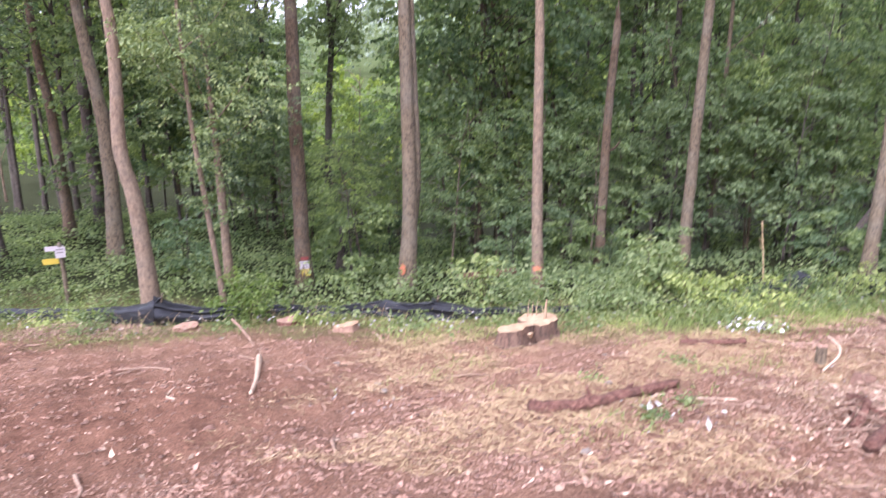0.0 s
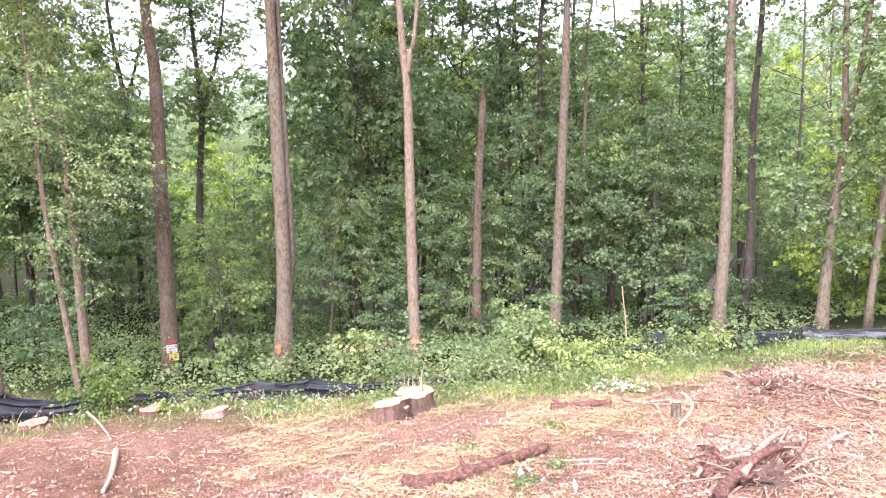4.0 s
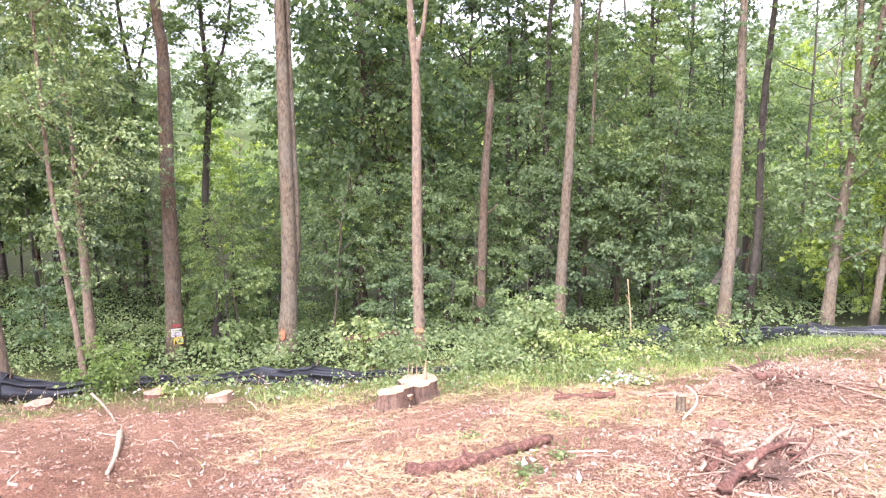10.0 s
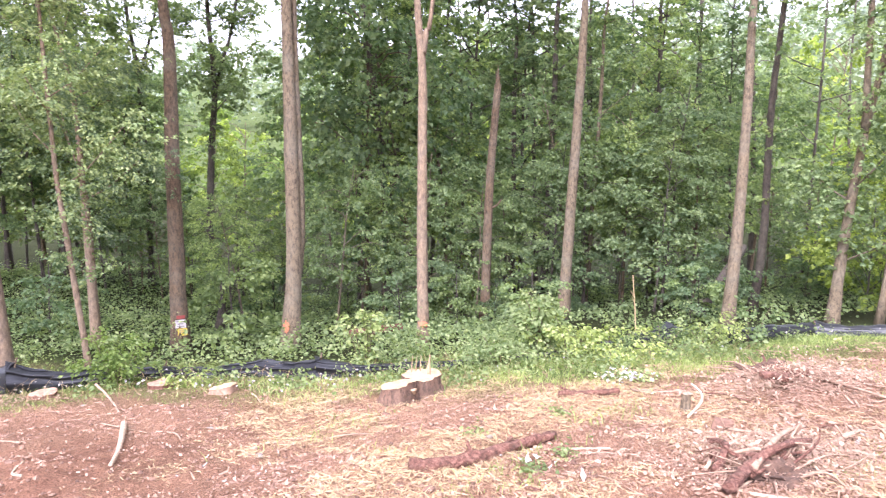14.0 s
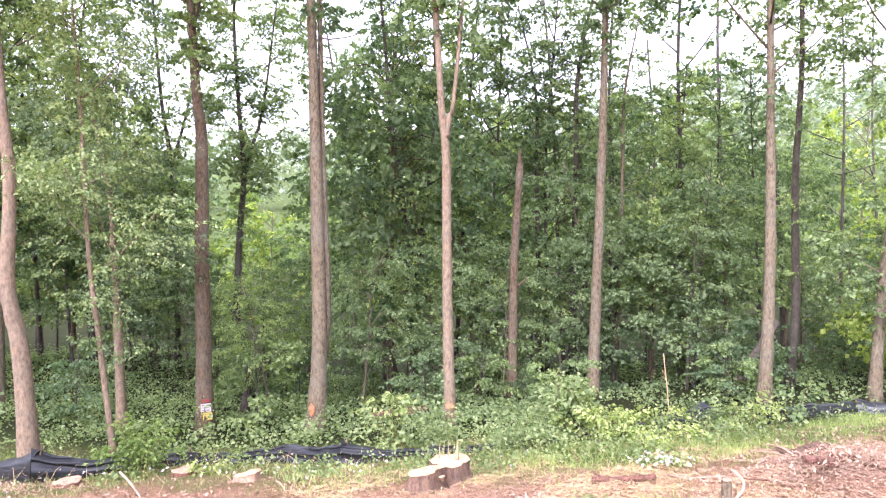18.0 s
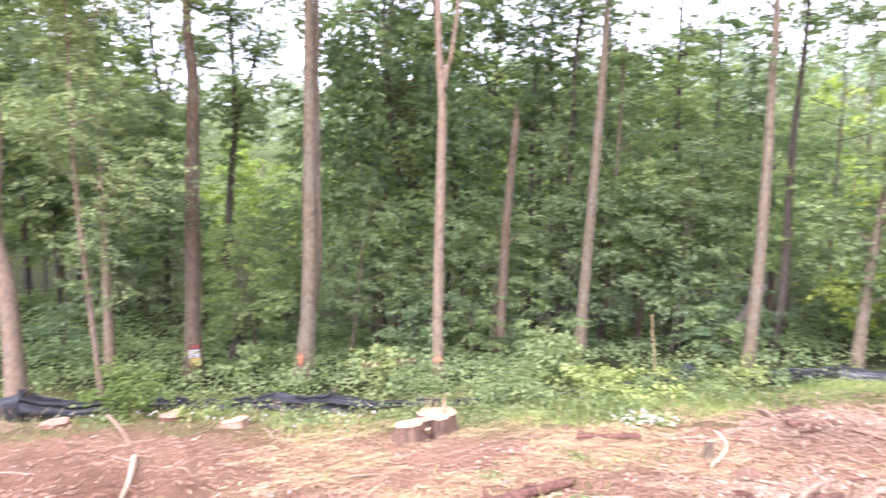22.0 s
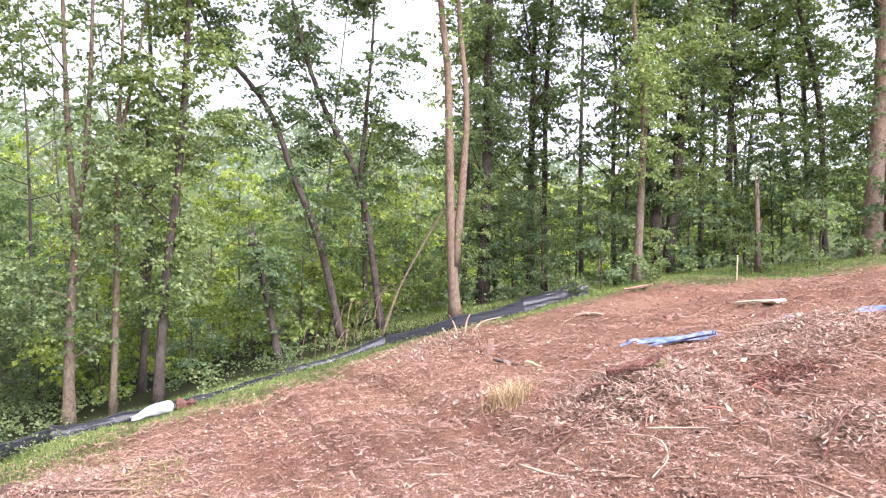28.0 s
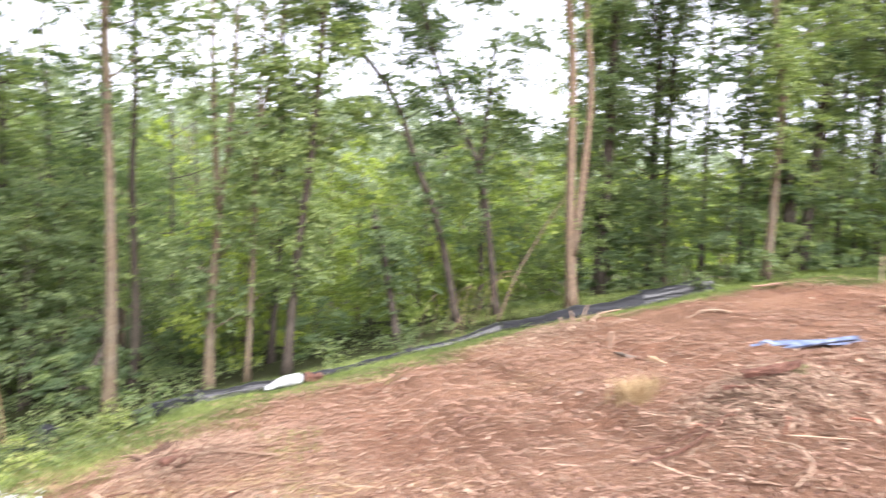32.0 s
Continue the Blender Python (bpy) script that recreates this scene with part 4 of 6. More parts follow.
SHRUB = [young_tree_master(31, 2.0, 0.8, 77, M_LEAF, M_BARK_DARK, 0.02, 0.02, 0.116, "shrub", "leafy green shrub on the forest floor", "shrub"),
         young_tree_master(32, 2.0, 0.9, 77, M_LEAF_PALE, M_BARK_DARK, 0.02, 0.02, 0.116, "shrub", "pale leafy shrub on the forest floor", "shrub"),
         young_tree_master(33, 2.0, 1.1, 77, M_LEAF_PAINTED_SUN, M_BARK_DARK, 0.02, 0.02, 0.13, "shrub", "yellow-green shrub with sunlight painted into its leaves", "shrub")]
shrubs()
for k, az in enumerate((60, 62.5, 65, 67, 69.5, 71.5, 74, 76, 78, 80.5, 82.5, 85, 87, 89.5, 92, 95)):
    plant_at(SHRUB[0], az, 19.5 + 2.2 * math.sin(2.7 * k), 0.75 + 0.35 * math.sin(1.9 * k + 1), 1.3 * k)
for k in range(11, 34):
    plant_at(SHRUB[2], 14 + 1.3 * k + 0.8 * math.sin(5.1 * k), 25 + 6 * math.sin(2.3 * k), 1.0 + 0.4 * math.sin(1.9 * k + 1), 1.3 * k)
YOUNG += SHRUB
for m in YOUNG:
    for o in (*m.children_recursive, m):
        bpy.data.objects.remove(o)


def pole_tree_master(seed, r):
    """A straight forest tree with a long bare trunk and a small high crown."""
    rng = np.random.default_rng(seed)
    t = thing("forest_tree", "dark straight tree deep in the wood", "tree", (0, 0, -60), "dark trees deep in the wood")
    w = rng.normal(size=4) * 0.35
    axis = np.array([(0, 0, -0.2), (w[0] * 0.4, w[1] * 0.4, 5), (w[0], w[1], 10), (w[0] + w[2], w[1] + w[3], 16)])
    part("trunk", tube("trunk", axis, r, r * 0.3, 8, 6, 0.05, 0.4, seed), M_BARK_DARK, t)
    a = spline(axis, 8)
    c = []
    for k in range(9):
        p = a[int(len(a) * rng.uniform(0.3, 0.95))]
        ang, L = rng.uniform(0, 6.283), rng.uniform(0.8, 2.4)
        q = p + (math.cos(ang) * L, math.sin(ang) * L, rng.uniform(0.2, 1.4))
        part("limb", tube("limb", [p, (p + q) / 2 + (0, 0, -0.1), q], r * 0.35, 0.012, 5, 4, 0.05, 0, k), M_BARK_DARK, t)
        c.append(q)
    tips = boughs(rng, np.array(c), 10, 0.6)
    part("crown", spray_mesh("crown", tips, rng.normal(size=tips.shape) * (1, 1, 0.2), rng, 0.75, 30, 0.125), M_LEAF, t)
    return t


POLES = [pole_tree_master(41, 0.10), pole_tree_master(42, 0.13), pole_tree_master(43, 0.085)]


def leafy_tree_master(seed, r, low, leaf):
    """A forest tree leafy from low on its trunk to its top."""
    rng = np.random.default_rng(seed)
    t = thing("leafy_tree", "tall dark-trunked tree in thick green leaf", "tree", (0, 0, -60), "leafy trees of the wood")
    w = rng.normal(size=4) * 0.5
    axis = np.array([(0, 0, -0.2), (w[0] * 0.4, w[1] * 0.4, 4), (w[0], w[1], 8), (w[0] + w[2], w[1] + w[3], 13)])
    part("trunk", tube("trunk", axis, r, r * 0.25, 8, 6, 0.05, 0.4, seed), M_BARK_DARK, t)
    a = spline(axis, 8)
    c = []
    for k in range(32):
        f = low + (0.96 - low) * (k + rng.random()) / 32
        p = a[int(len(a) * f)]
        ang, L = 2.4 * k + rng.normal() * 0.4, rng.uniform(0.5, 2.2) * (1.15 - 0.6 * f)
        q = p + (math.cos(ang) * L, math.sin(ang) * L, L * rng.uniform(0.3, 1.3))
        part("limb", tube("limb", [p, (p + q) / 2 + (0, 0, -0.08 * L), q], r * 0.3, 0.012, 5, 4, 0.05, 0, k), M_BARK_DARK, t)
        c += [q, p + (q - p) * 0.6] if k % 2 else [q]
    c = np.repeat(np.array(c), 6, 0)
    tips = c + rng.normal(size=c.shape) * (0.42, 0.42, 0.34)
    part("crown", spray_mesh("crown", tips, rng.normal(size=tips.shape) * (1, 1, 0.2), rng, 0.55, 28, 0.1), leaf, t)
    return t


LEAFY = [leafy_tree_master(51, 0.09, 0.25, M_LEAF), leafy_tree_master(52, 0.075, 0.4, M_LEAF), leafy_tree_master(53, 0.09, 0.3, M_LEAF_COOL)]
# Trees at -57, -65, -74: unseen, added to shade the wood's left.
for k, (az, dist, size) in enumerate(((-36, 21, 1.0), (-33.5, 25, 1.05), (-42, 30, 1.1), (-30, 24, 1.0), (-29, 30, 1.0), (-3, 27, 1.0), (4, 32, 0.95), (13, 31, 0.8), (-8.2, 24, 1.15), (-6.4, 21.5, 1.1), (-0.2, 23, 1.1), (5.2, 25, 1.0), (-38.5, 23, 1.05), (10.5, 24, 0.8), (18, 27, 0.8),
                                     (-46, 22, 1.0), (-43.5, 19, 0.95), (-40.5, 27, 1.1), (-48.5, 29, 1.1), (-36.5, 31, 1.1), (-51, 22, 1.0), (-57, 16, 1.15), (-65, 14, 1.2), (-74, 15, 1.2), (58.5, 24, 1.0), (60.5, 27, 1.0), (70.5, 24, 1.0), (80, 28, 0.95), (84, 26, 1.0), (94, 26, 1.1), (64, 24.5, 0.95), (78, 24, 1.05), (89.8, 23, 1.1), (15.5, 22, 0.72), (21.5, 24, 0.72))):
    plant_at(LEAFY[k % 3 if az < 57 else k % 2], az, dist, size, 1.7 * k, (0.06 * math.sin(3.1 * k), 0.06 * math.cos(5.3 * k)))
for m in LEAFY:
    for o in (*m.children_recursive, m):
        bpy.data.objects.remove(o)


def deep_wood():
    rng = random.Random(12)
    for k in range(46):
        az = -46 + 142 * (k + rng.random()) / 46
        if -20 < az < -9 or -27 < az < -20 or 39 < az < 45 or 47.5 < az < 56 or az > 57 and k % 2:
            continue
        plant_at(POLES[k % 3], az, rng.uniform(19.5, 40), rng.uniform(0.85, 1.25), rng.uniform(0, 6.28), (rng.gauss(0, 0.06), rng.gauss(0, 0.06)))


deep_wood()
for m in POLES:
    for o in (*m.children_recursive, m):
        bpy.data.objects.remove(o)


def far_woods(name, label, n, near, away, per, mat, seed):
    """A wooded slope across the valley, as heaps of leaf clumps."""
    rng = np.random.default_rng(seed)
    az = np.radians(rng.uniform(-50, 100, n))
    d = near * (away / near) ** rng.uniform(0, 1, n)
    x, y = d * np.sin(az), d * np.cos(az)
    z = land(x, y)
    h = rng.uniform(9, 15, n) * np.clip(d / 120, 0.6, 1.2)
    # each crown is a cluster of rounded boughs
    lobes = 9
    w = h * 0.42
    u = unit(rng.normal(size=(n, lobes, 3))) * rng.uniform(0.35, 0.8, (n, lobes, 1))
    mid = np.stack([x, y, z + h * 0.55], 1)[:, None] + u * np.stack([w, w, h * 0.5], 1)[:, None]
    mid = np.repeat(mid, per, 1)
    q = unit(rng.normal(size=mid.shape) + (0, 0, 0.35)) * rng.uniform(0.5, 1, (*mid.shape[:2], 1)) ** 0.5
    at = mid + q * (0.36 * w)[:, None, None] * (1, 1, 0.75)
    size = np.repeat(d * 0.0055 + 0.12, lobes * per)
    ob = part(name, leaf_mesh(name, at.reshape(-1, 3), size, rng, 0.8, 0.45), mat)
    tagged(ob, label, "woods", kind="stuff")


far_woods("valley_woods", "yellow-green valley woods with sunlight painted into the leaves", 190, 56, 130, 26, M_LEAF_PAINTED_SUN, 77)
far_woods("far_woods", "green hillside across the valley with haze painted into its leaves", 460, 135, 420, 15, M_LEAF_FAR_HAZED, 78)

# ---------------------------------------------------------------- silt fence along the wood edge


def strip(name, a, b, rng, along=30, across=19):
    """One sagging length of fabric between two places (x, y, height), 8 mm thick, leaning back over the bank."""
    a, b = np.array(a, float), np.array(b, float)
    t = np.linspace(0, 1, along)[:, None]
    u = np.linspace(0, 1, across)[None]
    x, y = a[0] + (b[0] - a[0]) * t, a[1] + (b[1] - a[1]) * t
    n = unit(np.array([-(b[1] - a[1]), b[0] - a[0], 0.0]))
    n = n if n[1] > 0 else -n
    h = (a[2] + (b[2] - a[2]) * t) * (1 - 0.28 * np.sin(np.pi * t) * rng.uniform(0.3, 1.0))
    k = rng.uniform(0, 6, 4)
    fold = (0.045 * np.sin(u * 17 + 1.5 * t + k[0]) + 0.022 * np.sin(t * 7 + u * 9 + k[1]) + 0.02 * np.sin(t * 9 - u * 21 + k[2]) + 0.02 * np.sin(u * 33 + 4 * t + k[3])) * (0.22 if a[0] > 5 or a[0] < -6.3 else 0.8)
    back = (1.0 if a[0] > 6 else 0.6) * h * u + fold * (0.4 + u) * (0.3 + 1.6 * h) - 0.25 * h * np.sin(np.pi * u)
    X, Y = x + n[0] * back, y + n[1] * back
    Z = land(X, Y) * 0 + land(x + 0 * u, y + 0 * u) - 0.03 + h * np.sin(u * np.pi * 0.55) ** 0.8 + 0.008 * np.sin(t * 19 + k[3]) * u
    g = np.stack([X, Y, Z], -1)
    d = np.array([*(-n[:2] * 0.008), 0.004])
    v = np.concatenate([g.reshape(-1, 3), (g + d).reshape(-1, 3)])
    m = along * across
    i, j = np.meshgrid(np.arange(along - 1), np.arange(across - 1), indexing="ij")
    q = (i * across + j).ravel()
    f1 = np.stack([q, q + 1, q + across + 1, q + across], 1)
    e = [[r * across + c, (r + 1) * across + c, (r + 1) * across + c + m, r * across + c + m] for r in range(along - 1) for c in (0, across - 1)]
    return raw_mesh(name, v, np.concatenate([f1, f1[:, ::-1] + m, np.array(e)]), True)


def silt_fence():
    rng = np.random.default_rng(8)
    line = [(-14, 10.9, 0.2), (-11, 10.3, 0.2), (-8.7, 9.75, 0.22), (-7.5, 9.45, 0.26), (-6.15, 8.95, 0.46), (-5.2, 9.5, 0.28), (-4.5, 9.98, 0.18), (-2.9, 9.67, 0.25),
            (-1.97, 9.25, 0.3), (-0.6, 9.6, 0.14), (1.6, 10.2, 0.14), (3.38, 10.6, 0.42), (4.4, 10.95, 0.3), (5.2, 11.25, 0.26), (6.05, 11.6, 0.24), (6.9, 11.2, 0.18),
            (8.2, 10.72, 0.13), (9.3, 10.6, 0.12), (10.4, 10.45, 0.13), (12.2, 9.5, 0.22), (12.85, 8.1, 0.3), (13.6, 6.8, 0.32), (14.9, 5.85, 0.36)]
    t = thing("silt_fence", "sagging black plastic silt fence on stakes", "fence")
    for a, b in zip(line, line[1:]):
        part("fabric_panel", strip("fabric_panel", a, b, rng), M_FABRIC, t)
    for x, y, h in line[::2]:
        z = ground_at(x, y)
        part("stake", tube("stake", [(x + 0.05, y + 0.06, z - 0.2), (x + 0.05, y + 0.08, z + h * 0.5), (x + 0.05, y + 0.2, z + h + 0.02)], 0.016, 0.014, 4, 2, 0), M_BARK_BROWN, t, "short brown wooden stake")


silt_fence()

# ---------------------------------------------------------------- stumps, logs, boards


def stump(x, y, r, h, label, lean=(0, 0), splinters=(), mat=None, seed=1, face=None, slope=0.05):
    rng = np.random.default_rng(seed)
    z = ground_at(x, y)
    t = thing("tree_stump", label, "stump", (x, y, z), "cut stumps")
    n, rings = 26, 7
    a = np.linspace(0, 2 * np.pi, n, endpoint=False)
    lobes = 1 + 0.07 * np.sin(3 * a + rng.uniform(0, 6)) + 0.05 * np.sin(5 * a + rng.uniform(0, 6)) + 0.02 * rng.normal(size=n)
    roots = np.maximum(0, np.sin(4 * a + rng.uniform(0, 6)))
    v = []
    for k in range(rings):
        u = k / (rings - 1)
        rad = r * lobes * (1 + 0.22 * (1 - u) ** 2 + 0.6 * roots * (1 - u) ** 3) * (1 + 0.03 * rng.normal(size=n))
        v.append(np.stack([np.cos(a) * rad + lean[0] * u, np.sin(a) * rad + lean[1] * u, np.full(n, -0.1 + (h + 0.1) * u) + slope * r * np.cos(a + 0.5) * u + 0.004 * rng.normal(size=n) * (u > 0.9)], 1))
    top = v[-1]
    v = np.concatenate(v)
    i, j = np.meshgrid(np.arange(rings - 1), np.arange(n), indexing="ij")
    k = (j + 1) % n
    f = np.stack([i * n + j, i * n + k, (i + 1) * n + k, (i + 1) * n + j], -1).reshape(-1, 4)
    part("bark", raw_mesh("bark", v, f, True), mat or M_BARK_BROWN, t)
    mid = top.mean(0)
    top_face = np.concatenate([top * (1, 1, 1) + (0, 0, 0.004), mid + (top - mid) * 0.72 + (0, 0, 0.012) + rng.normal(size=top.shape) * (0, 0, 0.006), [mid + (0, 0, 0.008)]])
    q = np.arange(n)
    q2 = (q + 1) % n
    tri = np.concatenate([np.stack([q, q2, n + q2], 1), np.stack([q, n + q2, n + q], 1), np.stack([n + q, n + q2, q * 0 + 2 * n], 1)])
    part("cut_face", raw_mesh("cut_face", top_face, tri), face or M_CUT, t, "sawn end grain")
    for sx, sy, sh, sw in splinters:
        part("splinter", tube("splinter", [(sx, sy, h - 0.02), (sx + 0.005, sy, h + sh * 0.6), (sx + 0.015, sy, h + sh)], sw, sw * 0.3, 4, 2, 0.1), M_CUT, t, "upright torn wood splinter")
    return t


stump(-0.7, 7.46, 0.2, 0.21, "fresh-cut stump with flared red-brown base", (0.03, 0.0), ((0.14, -0.06, 0.0, 0.035), (0.18, -0.02, -0.03, 0.035), (0.2, 0.04, -0.02, 0.04), (0.21, -0.08, -0.08, 0.045), (0.16, 0.1, 0.02, 0.03)), M_STUMP, 3, None, 0.28)
stump(-0.42, 7.9, 0.225, 0.23, "fresh-cut stump with torn splinters standing", (0, 0), ((-0.13, 0.08, 0.2, 0.007), (-0.08, 0.1, 0.2, 0.006), (-0.03, 0.1, 0.2, 0.006), (0.08, -0.04, 0.26, 0.022)), M_STUMP, 4)
stump(-3.05, 8.6, 0.17, 0.08, "low stump sawn off near the ground", (0, 0), (), M_OLDCUT, 5, M_CUT, 0.25)
stump(-5.5, 8.72, 0.17, 0.07, "low reddish stump beside the silt fence", (0, 0), (), M_ROT, 6, M_OLDCUT)
stump(-4.1, 9.1, 0.16, 0.07, "low weathered stump in the weeds", (0, 0), (), M_ROT, 7, M_OLDCUT)
stump(1.73, 10.1, 0.15, 0.16, "small orange stump among the weeds", (0, 0), (), None, 8)


def lying(name, label, category, pts, r0, r1, mat, lift=None, knots=0, seed=0, segs=8, group=""):
    """A log, branch or stick along (x, y) or (x, y, height over the ground)."""
    p = [(q[0], q[1], ground_at(q[0], q[1]) + (q[2] if len(q) > 2 else (r0 if lift is None else lift) * 0.7)) for q in pts]
    base = np.array(p[0])
    t = thing(name, label, category, base, group)
    bend = np.random.default_rng(seed + 90)
    fine = spline(p, 3)
    fine[1:-1] += bend.normal(size=(len(fine) - 2, 3)) * 0.1 * min(r0, 0.03)
    p = [tuple(q) for q in fine]
    part("stem", tube("stem", np.array(p) - base, r0, r1, segs + 3 * (r0 > 0.02), 3, 0.13 if mat is M_ROT else 0.075, 0, seed + 50), mat, t)
    rng = np.random.default_rng(seed)
    for k in range(knots):
        c = np.array(p[0]) + (np.array(p[-1]) - p[0]) * rng.uniform(0.2, 0.9) - base
        e = c + rng.normal(size=3) * (0.06, 0.06, 0.02) + (0, 0, 0.07)
        part("snapped_branch", tube("snapped_branch", [c, (c + e) / 2, e], r0 * 0.4, r0 * 0.25, 5, 2, 0.1), mat, t)
    return t


lying("log", "rotting red-brown log lying in straw", "log", [(-0.35, 4.85), (0.0, 5.0), (0.35, 5.25), (0.82, 5.66)], 0.055, 0.042, M_ROT, knots=3, seed=2)
lying("log", "thin dark log lying at the grass edge", "log", [(1.1, 7.25), (1.4, 7.2), (1.75, 7.26)], 0.04, 0.03, M_ROT, knots=1, seed=3)
lying("peeled_branch", "pale peeled branch lying on bare earth", "branch", [(-2.66, 4.95), (-2.95, 5.65), (-3.15, 6.1), (-3.42, 6.7)], 0.016, 0.032, M_PALESTICK, lift=0.02, knots=1, seed=4)
lying("root", "upturned red-brown root with pale torn end", "root", [(1.7, 4.1, 0.05), (1.95, 4.4, 0.12), (2.25, 4.6, 0.16), (2.62, 4.95, 0.14)], 0.042, 0.02, M_ROT, knots=7, seed=5)
lying("root", "split root with bleached bark on shredded wood", "root", [(1.95, 4.35, 0.1), (2.3, 4.75, 0.2), (2.6, 5.0, 0.22)], 0.026, 0.012, M_STICK, knots=4, seed=6)
lying("stick", "pale straight stick across shredded wood", "stick", [(1.75, 4.65, 0.05), (2.0, 4.9, 0.1), (2.3, 5.25, 0.08)], 0.014, 0.01, M_PALESTICK, seed=7)
lying("branch", "long thin branch on the mound", "branch", [(3.45, 6.75, 0.06), (3.6, 6.3, 0.08), (3.75, 5.75, 0.05)], 0.02, 0.012, M_STICK, seed=8)
lying("branch", "forked dry branch at the grass edge", "branch", [(-4.45, 8.1, 0.25), (-4.2, 7.9, 0.12), (-3.95, 7.65, 0.02)], 0.018, 0.014, M_STICK, knots=2, seed=9)
lying("curved_branch", "pale curved branch arching over the earth", "branch", [(5.2, 1.75, 0.14), (5.0, 1.45, 0.1), (4.75, 1.3, 0.05), (4.5, 1.33, 0.03)], 0.007, 0.005, M_PALESTICK, seed=11)
lying("stick", "pale short stick on bare earth", "stick", [(4.55, 1.42), (4.52, 1.18)], 0.009, 0.008, M_PALESTICK, seed=12)
lying("branch", "grey-brown branch at the foot of the heap", "branch", [(4.95, 2.62, 0.04), (5.2, 2.4, 0.07), (5.6, 2.1, 0.12)], 0.009, 0.005, M_ROT, knots=2, seed=13)
lying("branch", "dark branch at the foot of the heap", "branch", [(4.75, 2.55, 0.02), (5.1, 2.3, 0.05), (5.5, 2.15, 0.1)], 0.014, 0.008, M_ROT, knots=1, seed=14)
lying("stick", "pale stick leaning off the heap", "stick", [(5.4, 1.65, 0.1), (5.45, 1.2, 0.06)], 0.007, 0.005, M_PALESTICK, seed=15)
lying("branch", "reddish branches heaped on the earth", "branch", [(4.8, 0.4, 0.05), (5.2, 0.3, 0.15), (5.8, 0.2, 0.1)], 0.011, 0.006, M_ROT, knots=3, seed=16)
lying("stick", "bleached stick on a small heap", "stick", [(4.95, 0.42, 0.06), (5.15, 0.33, 0.08)], 0.01, 0.008, M_STICK, seed=17)
for k, (x, y, dx, dy, dz) in enumerate(((12.15, 7.6, -0.1, 0.05, 0.32), (12.2, 7.45, 0.05, -0.1, 0.38), (12.1, 7.75, -0.12, 0.1, 0.26), (12.25, 7.3, 0.3, -0.5, 0.2))):
    lying("broken_branch", "pale broken branch sticking out of chips", "branch", [(x, y, -0.02), (x + dx * 0.6, y + dy * 0.3, dz * 0.6), (x + dx, y + dy, dz)], 0.022, 0.012, M_PALESTICK, seed=20 + k, group="broken branches by the fence")
lying("branch", "pale branch lying below the crest", "branch", [(12.4, 5.15, 0.03), (12.35, 4.8, 0.06), (12.15, 4.5, 0.03)], 0.03, 0.02, M_PALESTICK, knots=1, seed=26)
lying("branch", "long weathered stick beside the tarp", "branch", [(8.6, 2.2, 0.04), (8.75, 1.7, 0.05), (8.9, 1.1, 0.04)], 0.025, 0.015, M_STICK, seed=27)
lying("dead_limb", "dead grey-brown limb leaning against a trunk", "branch", [(13.25, 10.4, 0), (13.6, 10.1, 1.1), (14.1, 9.6, 2.2), (14.4, 9.2, 2.9)], 0.03, 0.012, M_BARK_PALE, knots=4, seed=28)
lying("dead_limb", "thin dead branch arching from the bank", "branch", [(13.2, 11.2, 0), (13.25, 11.1, 0.7), (13.6, 10.6, 1.15), (14.1, 10.2, 1.0)], 0.014, 0.006, M_BARK_BROWN, knots=2, seed=29)
lying("dead_limb", "thin dead branch arching from the bank", "branch", [(12.9, 11.3, 0), (13.0, 11.5, 0.5), (13.3, 11.6, 0.9), (13.7, 11.3, 0.8)], 0.013, 0.006, M_BARK_BROWN, knots=2, seed=30)
for k in range(9):
    q = np.random.default_rng(500 + k)
    x, y = q.uniform(10.6, 13.4), q.uniform(9.9, 11.4)
    y = max(y, float(fence_y(x)) + 0.3)
    a, L, h = q.uniform(-0.9, 0.9), q.uniform(0.6, 1.3), q.uniform(0.5, 1.2)
    lying("dead_bramble", "thin dry bramble cane arching on the bank", "plant", [(x, y, 0), (x + 0.25 * L * math.cos(a), y + 0.25 * L * math.sin(a), 0.75 * h), (x + 0.65 * L * math.cos(a), y + 0.65 * L * math.sin(a), h), (x + L * math.cos(a), y + L * math.sin(a), h * q.uniform(0.35, 0.8))],
          0.009, 0.004, M_STICK if k % 2 else M_BARK_BROWN, knots=2, seed=520 + k, segs=5, group="dry brambles")
lying("fallen_trunk", "dark fallen trunk leaning in the wood", "log", [(5.2, 15.0, 0.1), (5.9, 15.6, 0.8), (6.7, 16.4, 1.6)], 0.14, 0.09, M_BARK_DARK, knots=3, seed=31)
lying("fallen_trunk", "reddish rotten log on the forest floor", "log", [(-2.4, 14.2, 0.1), (-1.9, 14.3, 0.15), (-1.2, 14.6, 0.2)], 0.1, 0.08, M_ROT, knots=1, seed=32)


